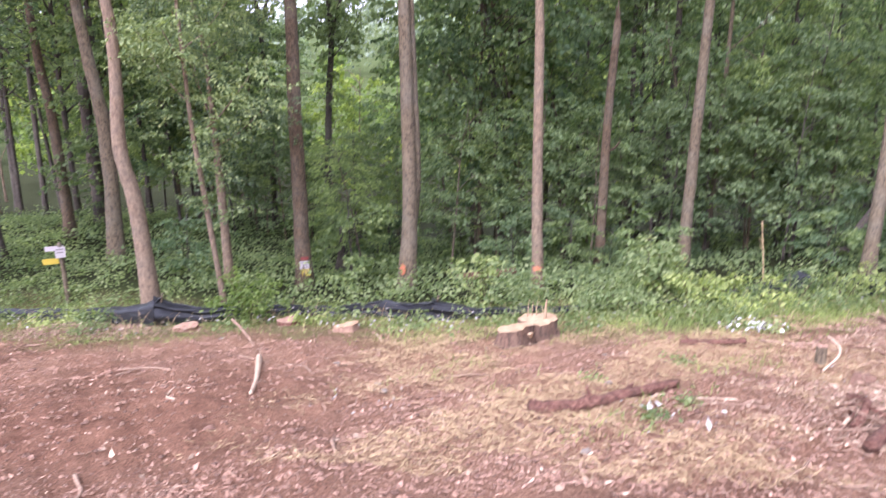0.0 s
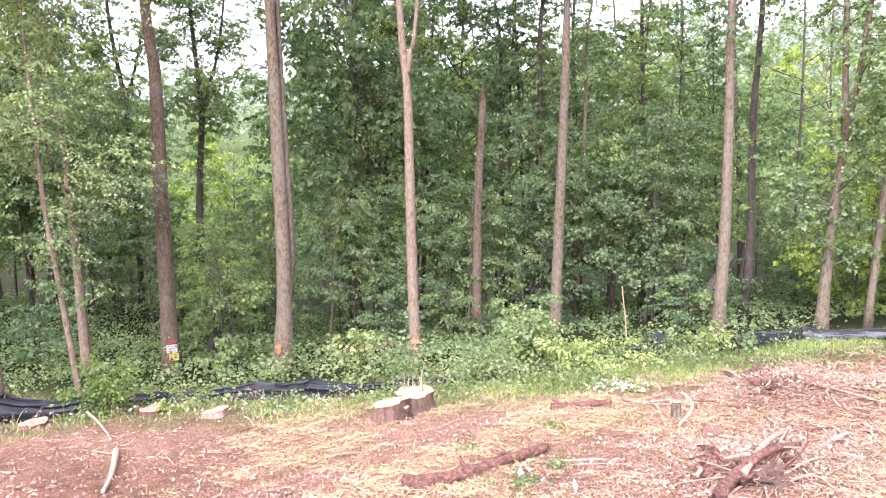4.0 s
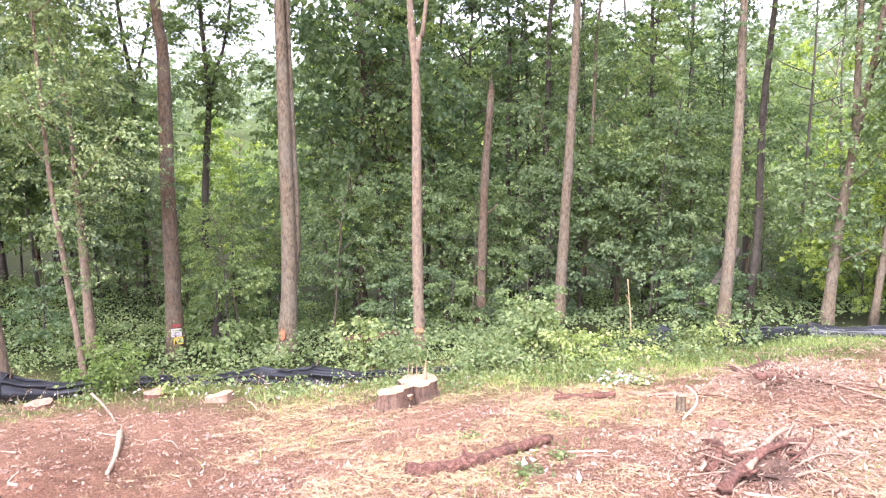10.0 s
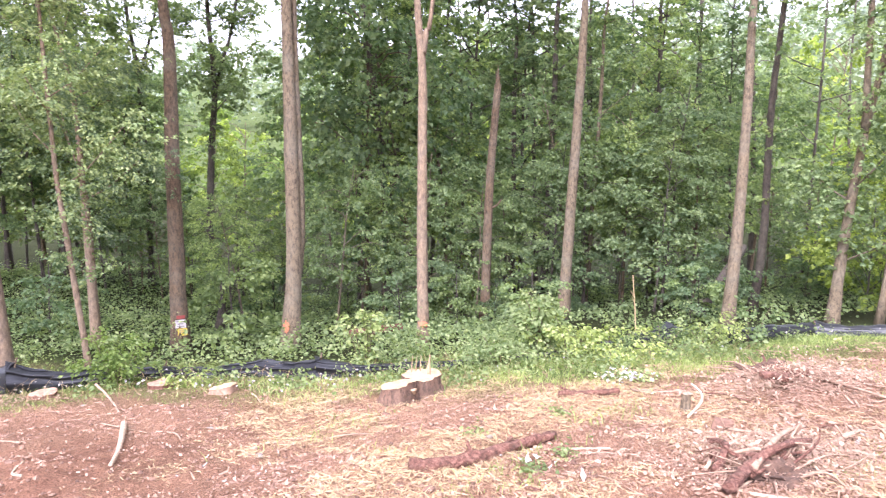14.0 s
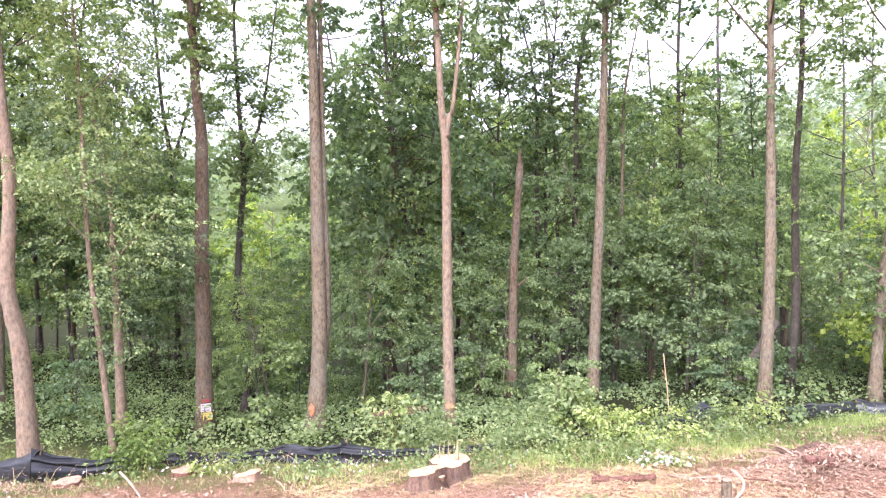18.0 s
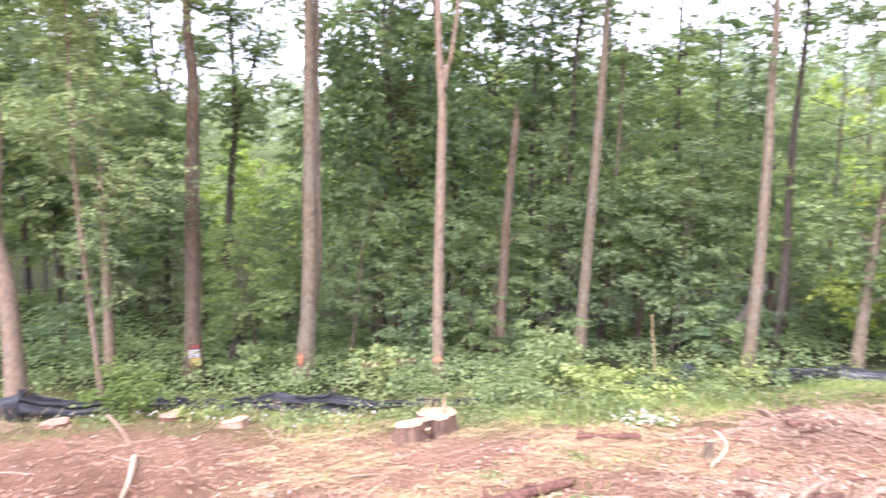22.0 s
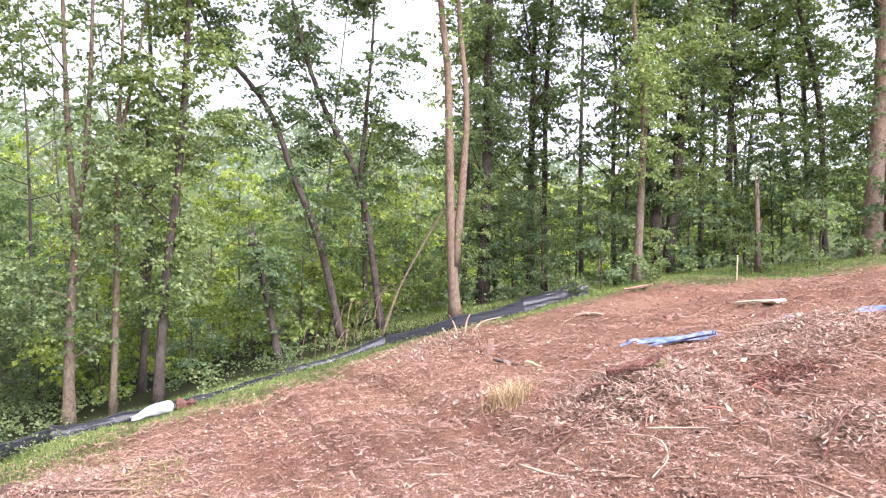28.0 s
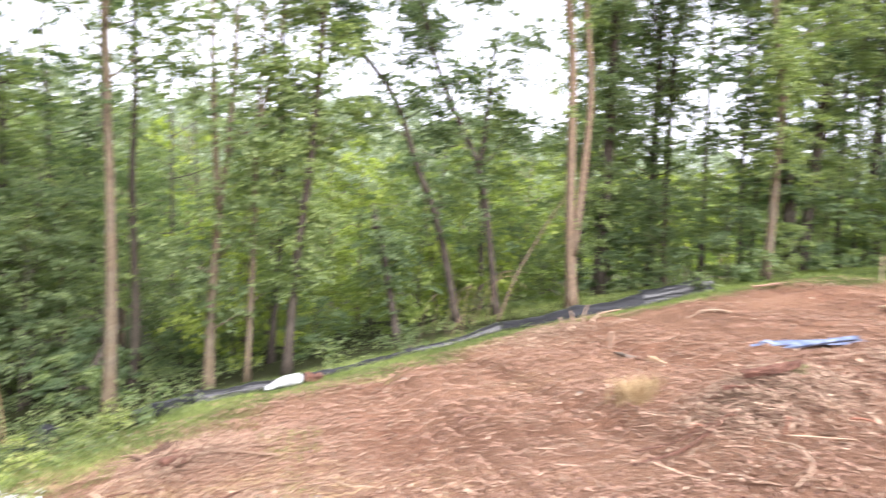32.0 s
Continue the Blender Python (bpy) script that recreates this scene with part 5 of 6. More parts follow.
def root_ball(x, y, size, label, seed):
    """A torn-up clump of earth and roots."""
    rng = np.random.default_rng(seed)
    z = ground_at(x, y)
    t = thing("root_ball", label, "root", (x, y, z))
    bm = bmesh.new()
    bmesh.ops.create_icosphere(bm, subdivisions=4, radius=1)
    for v in bm.verts:
        k = 0.85 + 0.5 * noise.noise(v.co * 1.7 + Vector((seed, 0, 0))) + 0.4 * noise.noise(v.co * 4.5) + 0.25 * noise.noise(v.co * 10)
        v.co = Vector((v.co.x * size[0] * k, v.co.y * size[1] * k, max(v.co.z, -0.4) * size[2] * k))
    part("earth", bm, M_DARKEARTH, t)
    for k in range(26):
        a = rng.uniform(0, 6.283)
        p = np.array((math.cos(a) * size[0] * 0.7, math.sin(a) * size[1] * 0.7, size[2] * rng.uniform(0.1, 0.8)))
        q = p + np.array((math.cos(a), math.sin(a), rng.uniform(-0.3, 0.5))) * rng.uniform(0.12, 0.4)
        m = (p + q) / 2 + rng.normal(size=3) * 0.04
        q[2] = max(q[2], -0.02)
        part("root", tube("root", [p * 0.6, m, q], 0.011, 0.004, 5, 4, 0.1, 0, k), M_STICK if k % 3 else M_ROT, t)


for k in range(9):
    q = np.random.default_rng(300 + k)
    x, y, a, L = q.uniform(1.7, 3.1), q.uniform(4.2, 5.4), q.uniform(0, 6.28), q.uniform(0.25, 0.5)
    lying("root", "torn pinkish root with frayed bark", "root", [(x, y, 0.03), (x + 0.5 * L * math.cos(a), y + 0.5 * L * math.sin(a), q.uniform(0.06, 0.14)), (x + L * math.cos(a + 0.4), y + L * math.sin(a + 0.4), q.uniform(0.02, 0.12))],
          q.uniform(0.018, 0.035), 0.012, M_STICK if k % 3 else M_ROT, knots=3, seed=310 + k, group="torn roots")
# Dark earth of this first clump paints the shade of a hollow under sod.
root_ball(3.28, 7.15, (0.34, 0.22, 0.16), "root clump whose dark earth paints a shaded hollow", 3)
root_ball(2.15, 4.45, (0.30, 0.2, 0.1), "reddish torn roots and earth", 4)
root_ball(6.75, 2.0, (0.22, 0.16, 0.09), "clump of earth and roots on the brush heap", 5)
stump(2.08, 6.1, 0.04, 0.15, "small grey weathered stub", (0, 0), (), M_BARK_GREY, 9, M_OLDCUT)
lying("branch", "pale curled branch beside a stub", "branch", [(2.05, 5.95, 0.02), (2.18, 6.0, 0.1), (2.2, 6.1, 0.2), (2.14, 6.18, 0.24)], 0.012, 0.008, M_PALESTICK, seed=33)


def slab(name, label, category, x, y, size, turn, mat, lift=0.02, tilt=(0, 0), seed=1, cuts=3):
    """A flat board or sheet with uneven, worn edges."""
    rng = np.random.default_rng(seed)
    bm = bmesh.new()
    bmesh.ops.create_cube(bm, size=1)
    bmesh.ops.scale(bm, vec=size, verts=bm.verts)
    bmesh.ops.subdivide_edges(bm, edges=[e for e in bm.edges if e.calc_length() > size[2] * 2], cuts=cuts, use_grid_fill=True)
    for v in bm.verts:
        v.co += Vector(rng.normal(size=3) * 0.16 * min(size))
    bmesh.ops.bevel(bm, geom=[e for e in bm.edges if e.is_boundary or e.calc_face_angle(0) > 0.9], offset=min(size) * 0.15, segments=1, affect="EDGES")
    ob = part(name, bm, mat)
    ob.matrix_world = pose(x, y, ground_at(x, y) + lift, tilt[0], tilt[1], turn) if size[2] > 0.2 else on_slope(x, y, lift, turn, tilt)
    return tagged(ob, label, category)


def sack(x, y, length, tall, turn, label, seed):
    """A half-empty woven sack lying on its side, thin at its folded end, creased all over."""
    rng = np.random.default_rng(seed)
    n, m = 26, 22
    t, a = np.meshgrid(np.linspace(0, 1, n), np.linspace(0, 2 * np.pi, m, endpoint=False), indexing="ij")
    k = rng.uniform(0, 6, 4)
    grow = 0.42 + 0.58 * smooth_step(0, 0.6, t)
    grow = grow * np.where(t > 0.93, 1 - 3.2 * (t - 0.93), 1)
    crease = 1 + 0.05 * np.sin(9 * t + 3 * a + k[0]) + 0.05 * np.sin(17 * t - 4 * a + k[1]) + 0.03 * np.sin(31 * t + 7 * a + k[2])
    px = (t - 0.5) * length + 0.02 * np.sin(2 * a + k[3])
    py = np.cos(a) * tall * 0.75 * (0.7 + 0.3 * grow) * crease
    pz = np.maximum(np.sin(a) * tall * 0.5 * grow * crease + tall * 0.45 * grow, 0.0)
    v = np.stack([px, py, pz], -1).reshape(-1, 3)
    v = np.concatenate([v, [v[:m].mean(0)], [v[-m:].mean(0)]])
    i, j = np.meshgrid(np.arange(n - 1), np.arange(m), indexing="ij")
    q = (j + 1) % m
    f = np.stack([i * m + j, (i + 1) * m + j, (i + 1) * m + q, i * m + q], -1).reshape(-1, 4)
    e = np.arange(m)
    e2 = (e + 1) % m
    me = bpy.data.meshes.new("sack")
    me.from_pydata(v.tolist(), [], f.tolist() + np.stack([e, e2, 0 * e + n * m], 1).tolist() + np.stack([(n - 1) * m + e2, (n - 1) * m + e, 0 * e + n * m + 1], 1).tolist())
    me.polygons.foreach_set("use_smooth", [True] * len(me.polygons))
    ob = part("sack", me, M_WHITE)
    ob.matrix_world = on_slope(x, y, 0.0, turn)
    tagged(ob, label, "sack")


sack(7.36, 10.8, 0.68, 0.22, -30, "half-empty white woven sack lying in grass", 3)
slab("wood_block", "reddish-brown splintered wood block", "wood", 7.8, 10.5, (0.3, 0.16, 0.14), -35, M_ROT, 0.08, (10, 12), 4)
slab("board", "pale raw plank lying on dirt", "board", 12.2, 1.92, (1.0, 0.2, 0.04), 47, M_BOARD, 0.012, (0, 0), 5)
slab("board", "raw plank lying at the crest", "board", 14.45, 4.65, (0.5, 0.1, 0.03), -78, M_OLDCUT, 0.05, (6, 0), 6)
slab("slate", "flat grey slab on the debris", "slab", 9.24, 4.95, (0.34, 0.22, 0.03), 60, M_STONE, 0.05, (14, 5), 7)
slab("short_post", "short reddish wooden post standing in chips", "post", 9.83, 5.52, (0.09, 0.07, 0.36), 20, M_STICK, 0.14, (3, 4), 8, 1)
slab("marker_stake", "thin pale survey stake standing at the crest", "stake", 15.45, 2.86, (0.05, 0.03, 0.56), 10, M_BOARD, 0.24, (0, 2), 9, 1)
slab("wood_block", "dark red split log on the debris heap", "wood", 6.16, 2.0, (0.5, 0.06, 0.06), -70, M_ROT, 0.25, (0, 6), 21)
slab("wood_block", "red torn splinter beside the debris heap", "wood", 6.02, 2.2, (0.3, 0.035, 0.03), -58, M_ROT, 0.15, (4, 8), 22)
slab("wood_block", "dark red rotten root lump on the mound", "wood", 3.05, 6.5, (0.36, 0.09, 0.07), 25, M_ROT, 0.13, (8, 10), 23)
slab("wood_block", "dark red rotten root lump on the mound", "wood", 3.3, 6.7, (0.3, 0.08, 0.06), -20, M_ROT, 0.16, (-8, 12), 24)
slab("wood_block", "mossy broken wood block on the heap", "wood", 6.4, 1.88, (0.17, 0.14, 0.1), 30, M_MOSS, 0.21, (12, 10), 10)
slab("wood_block", "orange-brown split wood piece", "wood", 8.9, 4.3, (0.28, 0.1, 0.05), 75, M_CUT, 0.05, (6, 0), 11)
slab("stone_block", "angular tan stone on shredded wood", "stone", 2.22, 5.6, (0.16, 0.12, 0.12), 25, M_CLOD, 0.05, (12, 14), 12)


def tarp(x, y, length, wide, turn, label, seed, mat=None):
    """A crumpled strip of plastic sheet, folded into ridges along its length."""
    rng = np.random.default_rng(seed)
    n, m = 30, 12
    t, u = np.meshgrid(np.linspace(-1, 1, n), np.linspace(-1, 1, m), indexing="ij")
    k = rng.uniform(0, 6, 5)
    half = wide / 2 * (1 - 0.7 * np.clip(0.3 - t, 0, 1.3) / 1.3 + 0.03 * np.sin(6 * t + k[0]))
    px, py = t * length / 2 + 0.05 * u, u * half + 0.014 * np.sin(3.1 * t + k[1]) + 0.1 * wide ** 0.2 * (1 - t * t)
    pz = 0.035 + 0.03 * np.sin(u * 9 + 0.5 * t + k[2]) + 0.02 * np.sin(u * 17 - 0.8 * t + k[3]) + 0.003 * np.sin(t * 5 + k[4])
    c, s = math.cos(radians(turn)), math.sin(radians(turn))
    X, Y = x + px * c - py * s, y + px * s + py * c
    e0, e1 = (ground_at(x + q * c * length / 2, y + q * s * length / 2) for q in (-1, 1))
    floor = np.maximum(land(X, Y), e0 + (e1 - e0) * (t + 1) / 2 + 0.01)
    g = np.stack([X, Y, floor + np.maximum(pz * (0.25 + 0.75 * half / half.max()), 0.012) * (1 - 0.7 * abs(u) ** 3)], -1)
    v = np.concatenate([g.reshape(-1, 3), g.reshape(-1, 3) - (0, 0, 0.006)])
    i, j = np.meshgrid(np.arange(n - 1), np.arange(m - 1), indexing="ij")
    q = (i * m + j).ravel()
    f = np.stack([q, q + 1, q + m + 1, q + m], 1)
    ob = part("tarp", raw_mesh("tarp", v, np.concatenate([f[:, ::-1], f + n * m]), True), mat or M_BLUE)
    tagged(ob, label, "tarp", "scraps of blue tarp")


tarp(9.68, 2.62, 1.1, 0.07, -73, "dark blue folded strip of plastic tarp", 4, M_BLUE_DARK)
tarp(9.6, 2.6, 1.25, 0.08, -73, "crumpled blue plastic tarp lying in folds", 1)
tarp(9.5, 2.42, 0.75, 0.07, -75, "torn pale blue strip of plastic tarp", 5)
tarp(10.2, 1.15, 0.36, 0.22, -60, "small scrap of faded blue tarp", 2)
tarp(10.5, 0.45, 0.6, 0.3, -70, "scrap of blue tarp half buried in chips", 3)


def plate(name, x, y, z, w, h, yaw, mat, parent, bars=0, label=""):
    """A thin sign plate facing the clearing, with grey bars for its small print."""
    bm = bmesh.new()
    bmesh.ops.create_cube(bm, size=1)
    bmesh.ops.scale(bm, vec=(w, 0.006, h), verts=bm.verts)
    ob = part(name, bm, mat, parent, label)
    ob.location, ob.rotation_euler = (x, y, z), (0, 0, yaw)
    for k in range(bars):
        bm = bmesh.new()
        bmesh.ops.create_cube(bm, size=1)
        bmesh.ops.scale(bm, vec=(w * (0.75 - 0.15 * (k % 2)), 0.003, h * 0.1), verts=bm.verts)
        b = part("print", bm, M_INK, ob)
        b.location = (0, -0.005, h * (0.3 - 0.3 * k))
    return ob


def tree_signs():
    t = thing("posted_signs", "red, white and yellow notices nailed to a trunk", "sign", (-5.28, 12.78, -3.9))
    plate("notice", 0.01, 0, 0.155, 0.15, 0.06, 0.39, M_SIGN_RED, t, 0, "small red notice")
    plate("notice", 0, 0, 0.02, 0.19, 0.16, 0.39, M_SIGN_WHITE, t, 3, "white printed notice")
    plate("notice", 0.03, 0, -0.14, 0.17, 0.14, 0.39, M_SIGN_YELLOW, t, 2, "yellow printed notice")
    x, y = -9.2, 10.9
    z = ground_at(x, y)
    t = thing("sign_post", "wooden post carrying white and yellow notices", "sign", (x, y, z))
    part("post", tube("post", [(0, 0, -0.2), (0.01, 0, 0.6), (0, 0, 1.15)], 0.045, 0.04, 6, 3, 0.04), M_BARK_GREY, t)
    plate("notice", -0.07, -0.06, 1.05, 0.3, 0.09, 0.6, M_SIGN_WHITE, t, 0, "white board")
    plate("notice", 0.05, -0.065, 0.98, 0.17, 0.2, 0.6, M_SIGN_WHITE, t, 2, "white printed notice")
    plate("notice", -0.18, -0.06, 0.8, 0.26, 0.11, 0.6, M_SIGN_YELLOW, t, 0, "yellow notice")


tree_signs()


def paint_mark(x, y, z, w, h, r, yaw, label, seed):
    """A patch of sprayed paint on the bark, following its curve."""
    rng = np.random.default_rng(seed)
    n, m = 9, 7
    a, b = np.meshgrid(np.linspace(-1, 1, n), np.linspace(-1, 1, m), indexing="ij")
    ang = yaw - math.pi / 2 + a * w / r * (1 - 0.35 * abs(b) ** 2 + 0.15 * rng.normal(size=a.shape))
    v = np.stack([x + np.cos(ang) * r, y + np.sin(ang) * r, z + b * h * (1 - 0.4 * abs(a)) + 0.1 * h * rng.normal(size=a.shape)], -1).reshape(-1, 3)
    i, j = np.meshgrid(np.arange(n - 1), np.arange(m - 1), indexing="ij")
    q = (i * m + j).ravel()
    ob = part("paint_mark", raw_mesh("paint_mark", v, np.stack([q, q + m, q + m + 1, q + 1], 1)), M_ORANGE)
    tagged(ob, label, "paint mark", "orange marks on trunks")


paint_mark(-3.25, 13.09, -3.94, 0.07, 0.13, 0.19, -0.24, "faded orange spray paint on grey bark", 1)
paint_mark(-0.62, 12.28, -3.62, 0.09, 0.06, 0.125, -0.05, "orange spray paint band on pale bark", 2)
paint_mark(2.6, 16.79, -4.7, 0.11, 0.2, 0.175, 0.15, "orange spray paint at the tree's foot", 3)

# red splinters strewn about the debris heap
for k in range(12):
    x, y, a, w = 6.2 + 0.75 * math.sin(2.9 * k), 1.75 + 0.75 * math.cos(4.3 * k), 2.4 * k, 0.11 + 0.05 * math.sin(1.7 * k)
    lying("splinter", "red-brown torn wood splinter on the ground", "wood splinter", [(x - w * math.cos(a), y - w * math.sin(a), 0.03), (x, y, 0.05), (x + w * math.cos(a), y + w * math.sin(a), 0.035)], 0.012, 0.005, M_REDCHIP, seed=300 + k, segs=5, group="red splinters by the heap")

# ---------------------------------------------------------------- bushes


def bush(x, y, tall, wide, n, leaf, label, size=0.11, seed=1):
    rng = np.random.default_rng(seed)
    z = ground_at(x, y)
    t = thing("bush", label, "bush", (x, y, z))
    canes, per = max(4, n // 5), 60 if n > 10 else 24
    spots, aims = [], []
    for k in range(canes):
        ang = 2.4 * k + rng.normal() * 0.5
        side = np.array((math.cos(ang), math.sin(ang), 0))
        L, H = wide * rng.uniform(0.25, 1.15), tall * rng.uniform(0.5, 1.15)
        foot = side * 0.45 * L * rng.random() + (0, 0, -0.04)
        arch = [foot, foot + side * L * 0.3 + (0, 0, H * 0.62), foot + side * L * 0.7 + (0, 0, H * 0.95), foot + side * L * 1.05 + (0, 0, H * rng.uniform(0.65, 1.05))]
        if k < 12:
            part("cane", tube("cane", arch, 0.006, 0.002, 4, 3, 0.05), M_BARK_BROWN, t)
        line = spline(arch, 8)
        at = line[(len(line) * (1 - 0.85 * rng.random(per) ** 1.3)).astype(int) - 1]
        spots.append(at + rng.normal(size=at.shape) * (0.06, 0.06, 0.035))
        aims.append(unit(side + rng.normal(size=at.shape) * (0.9, 0.9, 0.2)) - (0, 0, 0.3))
    at = np.concatenate(spots)
    at[:, 2] = np.maximum(at[:, 2], 0.02)
    part("leaves", leaf_mesh("leaves", at, size * 0.6, rng, 0.5, 0.4, np.concatenate(aims), 0.4, 0.55), leaf, t)


bush(-4.75, 9.15, 0.72, 0.4, 120, M_LEAF_PAINTED_SUN, "bright green bramble bush against the fence", 0.09, 1)
bush(-1.4, 10.4, 0.85, 0.42, 42, M_WEED, "leafy green sapling bush behind the fence", 0.11, 2)
bush(1.35, 10.6, 0.95, 0.5, 90, M_WEED, "pale green broad-leaved bush at the wood edge", 0.11, 3)
bush(1.2, 10.3, 0.95, 0.3, 34, M_WEED, "tall broad-leaved seedling at the wood edge", 0.15, 13)
bush(2.2, 9.9, 0.5, 0.75, 110, M_WEED, "tangled bramble bush at the wood edge", 0.09, 4)
bush(0.55, 9.5, 0.45, 0.5, 70, M_WEED, "bramble bush beside the stumps", 0.09, 5)
bush(3.0, 10.0, 0.42, 0.6, 90, M_WEED, "pale bramble bush by the silt fence", 0.08, 6)
bush(4.55, 10.5, 0.75, 0.3, 14, M_LEAF_PALE, "thin pale sapling growing through the fence", 0.12, 7)
bush(-7.6, 8.9, 0.36, 0.4, 60, M_WEED, "low green bramble at the fence", 0.085, 8)
bush(-6.85, 8.45, 0.34, 0.34, 50, M_WEED, "low green bramble at the fence", 0.085, 14)
bush(-3.7, 9.15, 0.2, 0.35, 26, M_WEED, "low green bramble at the fence", 0.085, 15)
bush(-2.2, 8.6, 0.18, 0.34, 30, M_WEED, "low green bramble at the fence", 0.085, 16)
bush(1.75, 10.0, 0.55, 0.5, 60, M_WEED, "pale green broad-leaved bush at the wood edge", 0.11, 17)
bush(3.7, 10.2, 0.55, 0.55, 70, M_WEED, "pale bramble bush by the silt fence", 0.085, 18)
bush(2.0, 8.1, 0.22, 0.34, 30, M_WEED, "low weeds round withered white leaves", 0.08, 19)
bush(14.7, 6.1, 0.5, 0.4, 45, M_WEED, "green weeds at the end of the fence", 0.09, 10)
bush(15.6, 4.6, 0.6, 0.4, 45, M_WEED, "green bush at the crest", 0.1, 11)
bush(10.6, 10.9, 0.45, 0.5, 50, M_LEAF_PALE, "pale flowering weeds by the fence", 0.08, 12)
for k, (x, y) in enumerate(((0.55, 4.75), (0.85, 5.15), (0.1, 5.7), (0.95, 6.4))):
    bush(x, y, 0.08 + 0.02 * (k % 3), 0.1, 4, M_WEED, "small broad-leaved weed in the straw", 0.06, 30 + k)
lying("dry_stalk", "tall dry stalk standing in brambles", "plant", [(3.05, 11.6, 0), (3.0, 11.6, 0.6), (2.93, 11.6, 1.2)], 0.012, 0.008, M_STRAW, seed=40, knots=3)

# ---------------------------------------------------------------- ground cover


def sector(rng, n, near, away, a0, a1, power=1.0):
    """Random places on the ground in a fan round the viewer, thinning out with distance."""
    r = near * (away / near) ** (rng.random(n) ** power)
    a = np.radians(rng.uniform(a0, a1, n))
    return r * np.sin(a), r * np.cos(a)


def laid(x, y, lift=0.0):
    return np.stack([x, y, land(x, y) + lift], 1)


def cover():
    rng = np.random.default_rng(21)
    x, y = np.concatenate([sector(rng, 80000, 3.4, 17, -48, 100), sector(rng, 60000, 4.5, 17, 22, 94, 0.7)], 1)
    ok = (y < fence_y(x) - 0.5 - np.interp(x, [-9, 4, 7], [1.4, 1.4, 0.3])) & (x < 17.5)
    ok &= rng.random(len(x)) < 0.35 + 0.65 * smooth_step(-0.5, 0.35, wave(x, y, 1.2, 0.9) + 0.5 * wave(x, y, 0.4, 0.1))
    ok &= ~((np.hypot((x + 3.5) / 1.8, (y - 4.7) / 1.5) < 1) & (rng.random(len(x)) < 0.85))
    x, y = x[ok], y[ok]
    ob = part("shredded_wood", fibre_mesh("shredded_wood", laid(x, y, 0.012), 0.052 * np.clip(np.hypot(x, y) / 6, 0.9, 1.9), 0.0027 * np.clip(np.hypot(x, y) / 6, 0.9, 1.7), rng, 0.25), M_CHIP)
    tagged(ob, "shredded reddish wood strewn over earth", "wood debris", kind="stuff")
    x, y = np.concatenate([sector(rng, 50000, 3.4, 17, -48, 100), sector(rng, 70000, 4.0, 17, 16, 94, 0.72)], 1)
    ok = (y < fence_y(x) - 0.4) & (x < 17.5) & (rng.random(len(x)) < 0.3 + 0.7 * smooth_step(-0.3, 0.5, wave(x, y, 0.9, 2.2)))
    x, y = x[ok], y[ok]
    ob = part("chips", flake_mesh("chips", laid(x, y, 0.01), 0.0125 * np.clip(np.hypot(x, y) / 6.5, 1, 1.7), rng, 0.45), M_CHIP)
    tagged(ob, "wood chips and bark flakes on earth", "wood debris", kind="stuff")
    x, y = sector(rng, 22000, 3.4, 12, -48, 100)
    ok = (y < fence_y(x) - 0.6) & (rng.random(len(x)) < smooth_step(0.15, 0.7, wave(x, y, 0.8, 4.2)) + 0.05)
    x, y = x[ok], y[ok]
    ob = part("dry_leaves", flake_mesh("dry_leaves", laid(x, y, 0.012), 0.018, rng, 0.6), M_LITTER)
    tagged(ob, "bleached dry leaves lying about", "leaf litter", kind="stuff")
    x, y = np.concatenate([sector(rng, 4500, 3.6, 17, -48, 100), sector(rng, 13000, 3.8, 17, 20, 92)], 1)
    ok = (y < fence_y(x) - 0.7) & (x < 16.5) & ~((x < -2.0) & (y < 6.6)) & (rng.random(len(x)) < 0.15 + 0.85 * smooth_step(-0.2, 0.6, wave(x, y, 1.6, 0.8)))
    x, y = x[ok], y[ok]
    ob = part("twig_litter", sliver_mesh("twig_litter", laid(x, y, 0.016), 0.13 * np.where(x > 4, 1.2, 0.9), 0.0045, rng, 0.25), M_STICK)
    tagged(ob, "brown twigs and root ends strewn about", "wood debris", kind="stuff")
    n = 17000
    x, y = sector(rng, n, 3.4, 17, -48, 100)
    ok = (y < fence_y(x) - 0.8) & (x < 16.5) & (rng.random(n) < 0.35 + 0.65 * smooth_step(-0.4, 0.5, -wave(x, y, 1.3, 0.9)))
    x, y = x[ok], y[ok]
    n = len(x)
    s = (rng.uniform(0.006, 0.026, n) ** 1.0)[:, None, None] * rng.uniform(0.6, 1.4, (n, 6, 1))
    o = np.array(((1, 0, 0), (0, 1, 0), (-1, 0, 0), (0, -1, 0), (0, 0, 0.8), (0, 0, -0.6)))
    a = rng.uniform(0, 6.283, n)
    turn = np.stack([np.stack([np.cos(a), -np.sin(a), 0 * a], 1), np.stack([np.sin(a), np.cos(a), 0 * a], 1), np.stack([0 * a, 0 * a, 1 + 0 * a], 1)], 1)
    v = laid(x, y, 0.004)[:, None] + np.einsum("nij,kj->nki", turn, o) * s
    i = np.arange(n)[:, None] * 6
    f = np.concatenate([i + q for q in ((0, 1, 4), (1, 2, 4), (2, 3, 4), (3, 0, 4), (1, 0, 5), (2, 1, 5), (3, 2, 5), (0, 3, 5))], 1).reshape(-1, 3)
    ob = part("earth_crumbs", raw_mesh("earth_crumbs", v.reshape(-1, 3), f), M_CRUMB)
    tagged(ob, "crumbs and small clods of reddish earth", "earth", kind="stuff")
    x, y = sector(rng, 50000, 4.0, 17, 14, 94, 0.75)
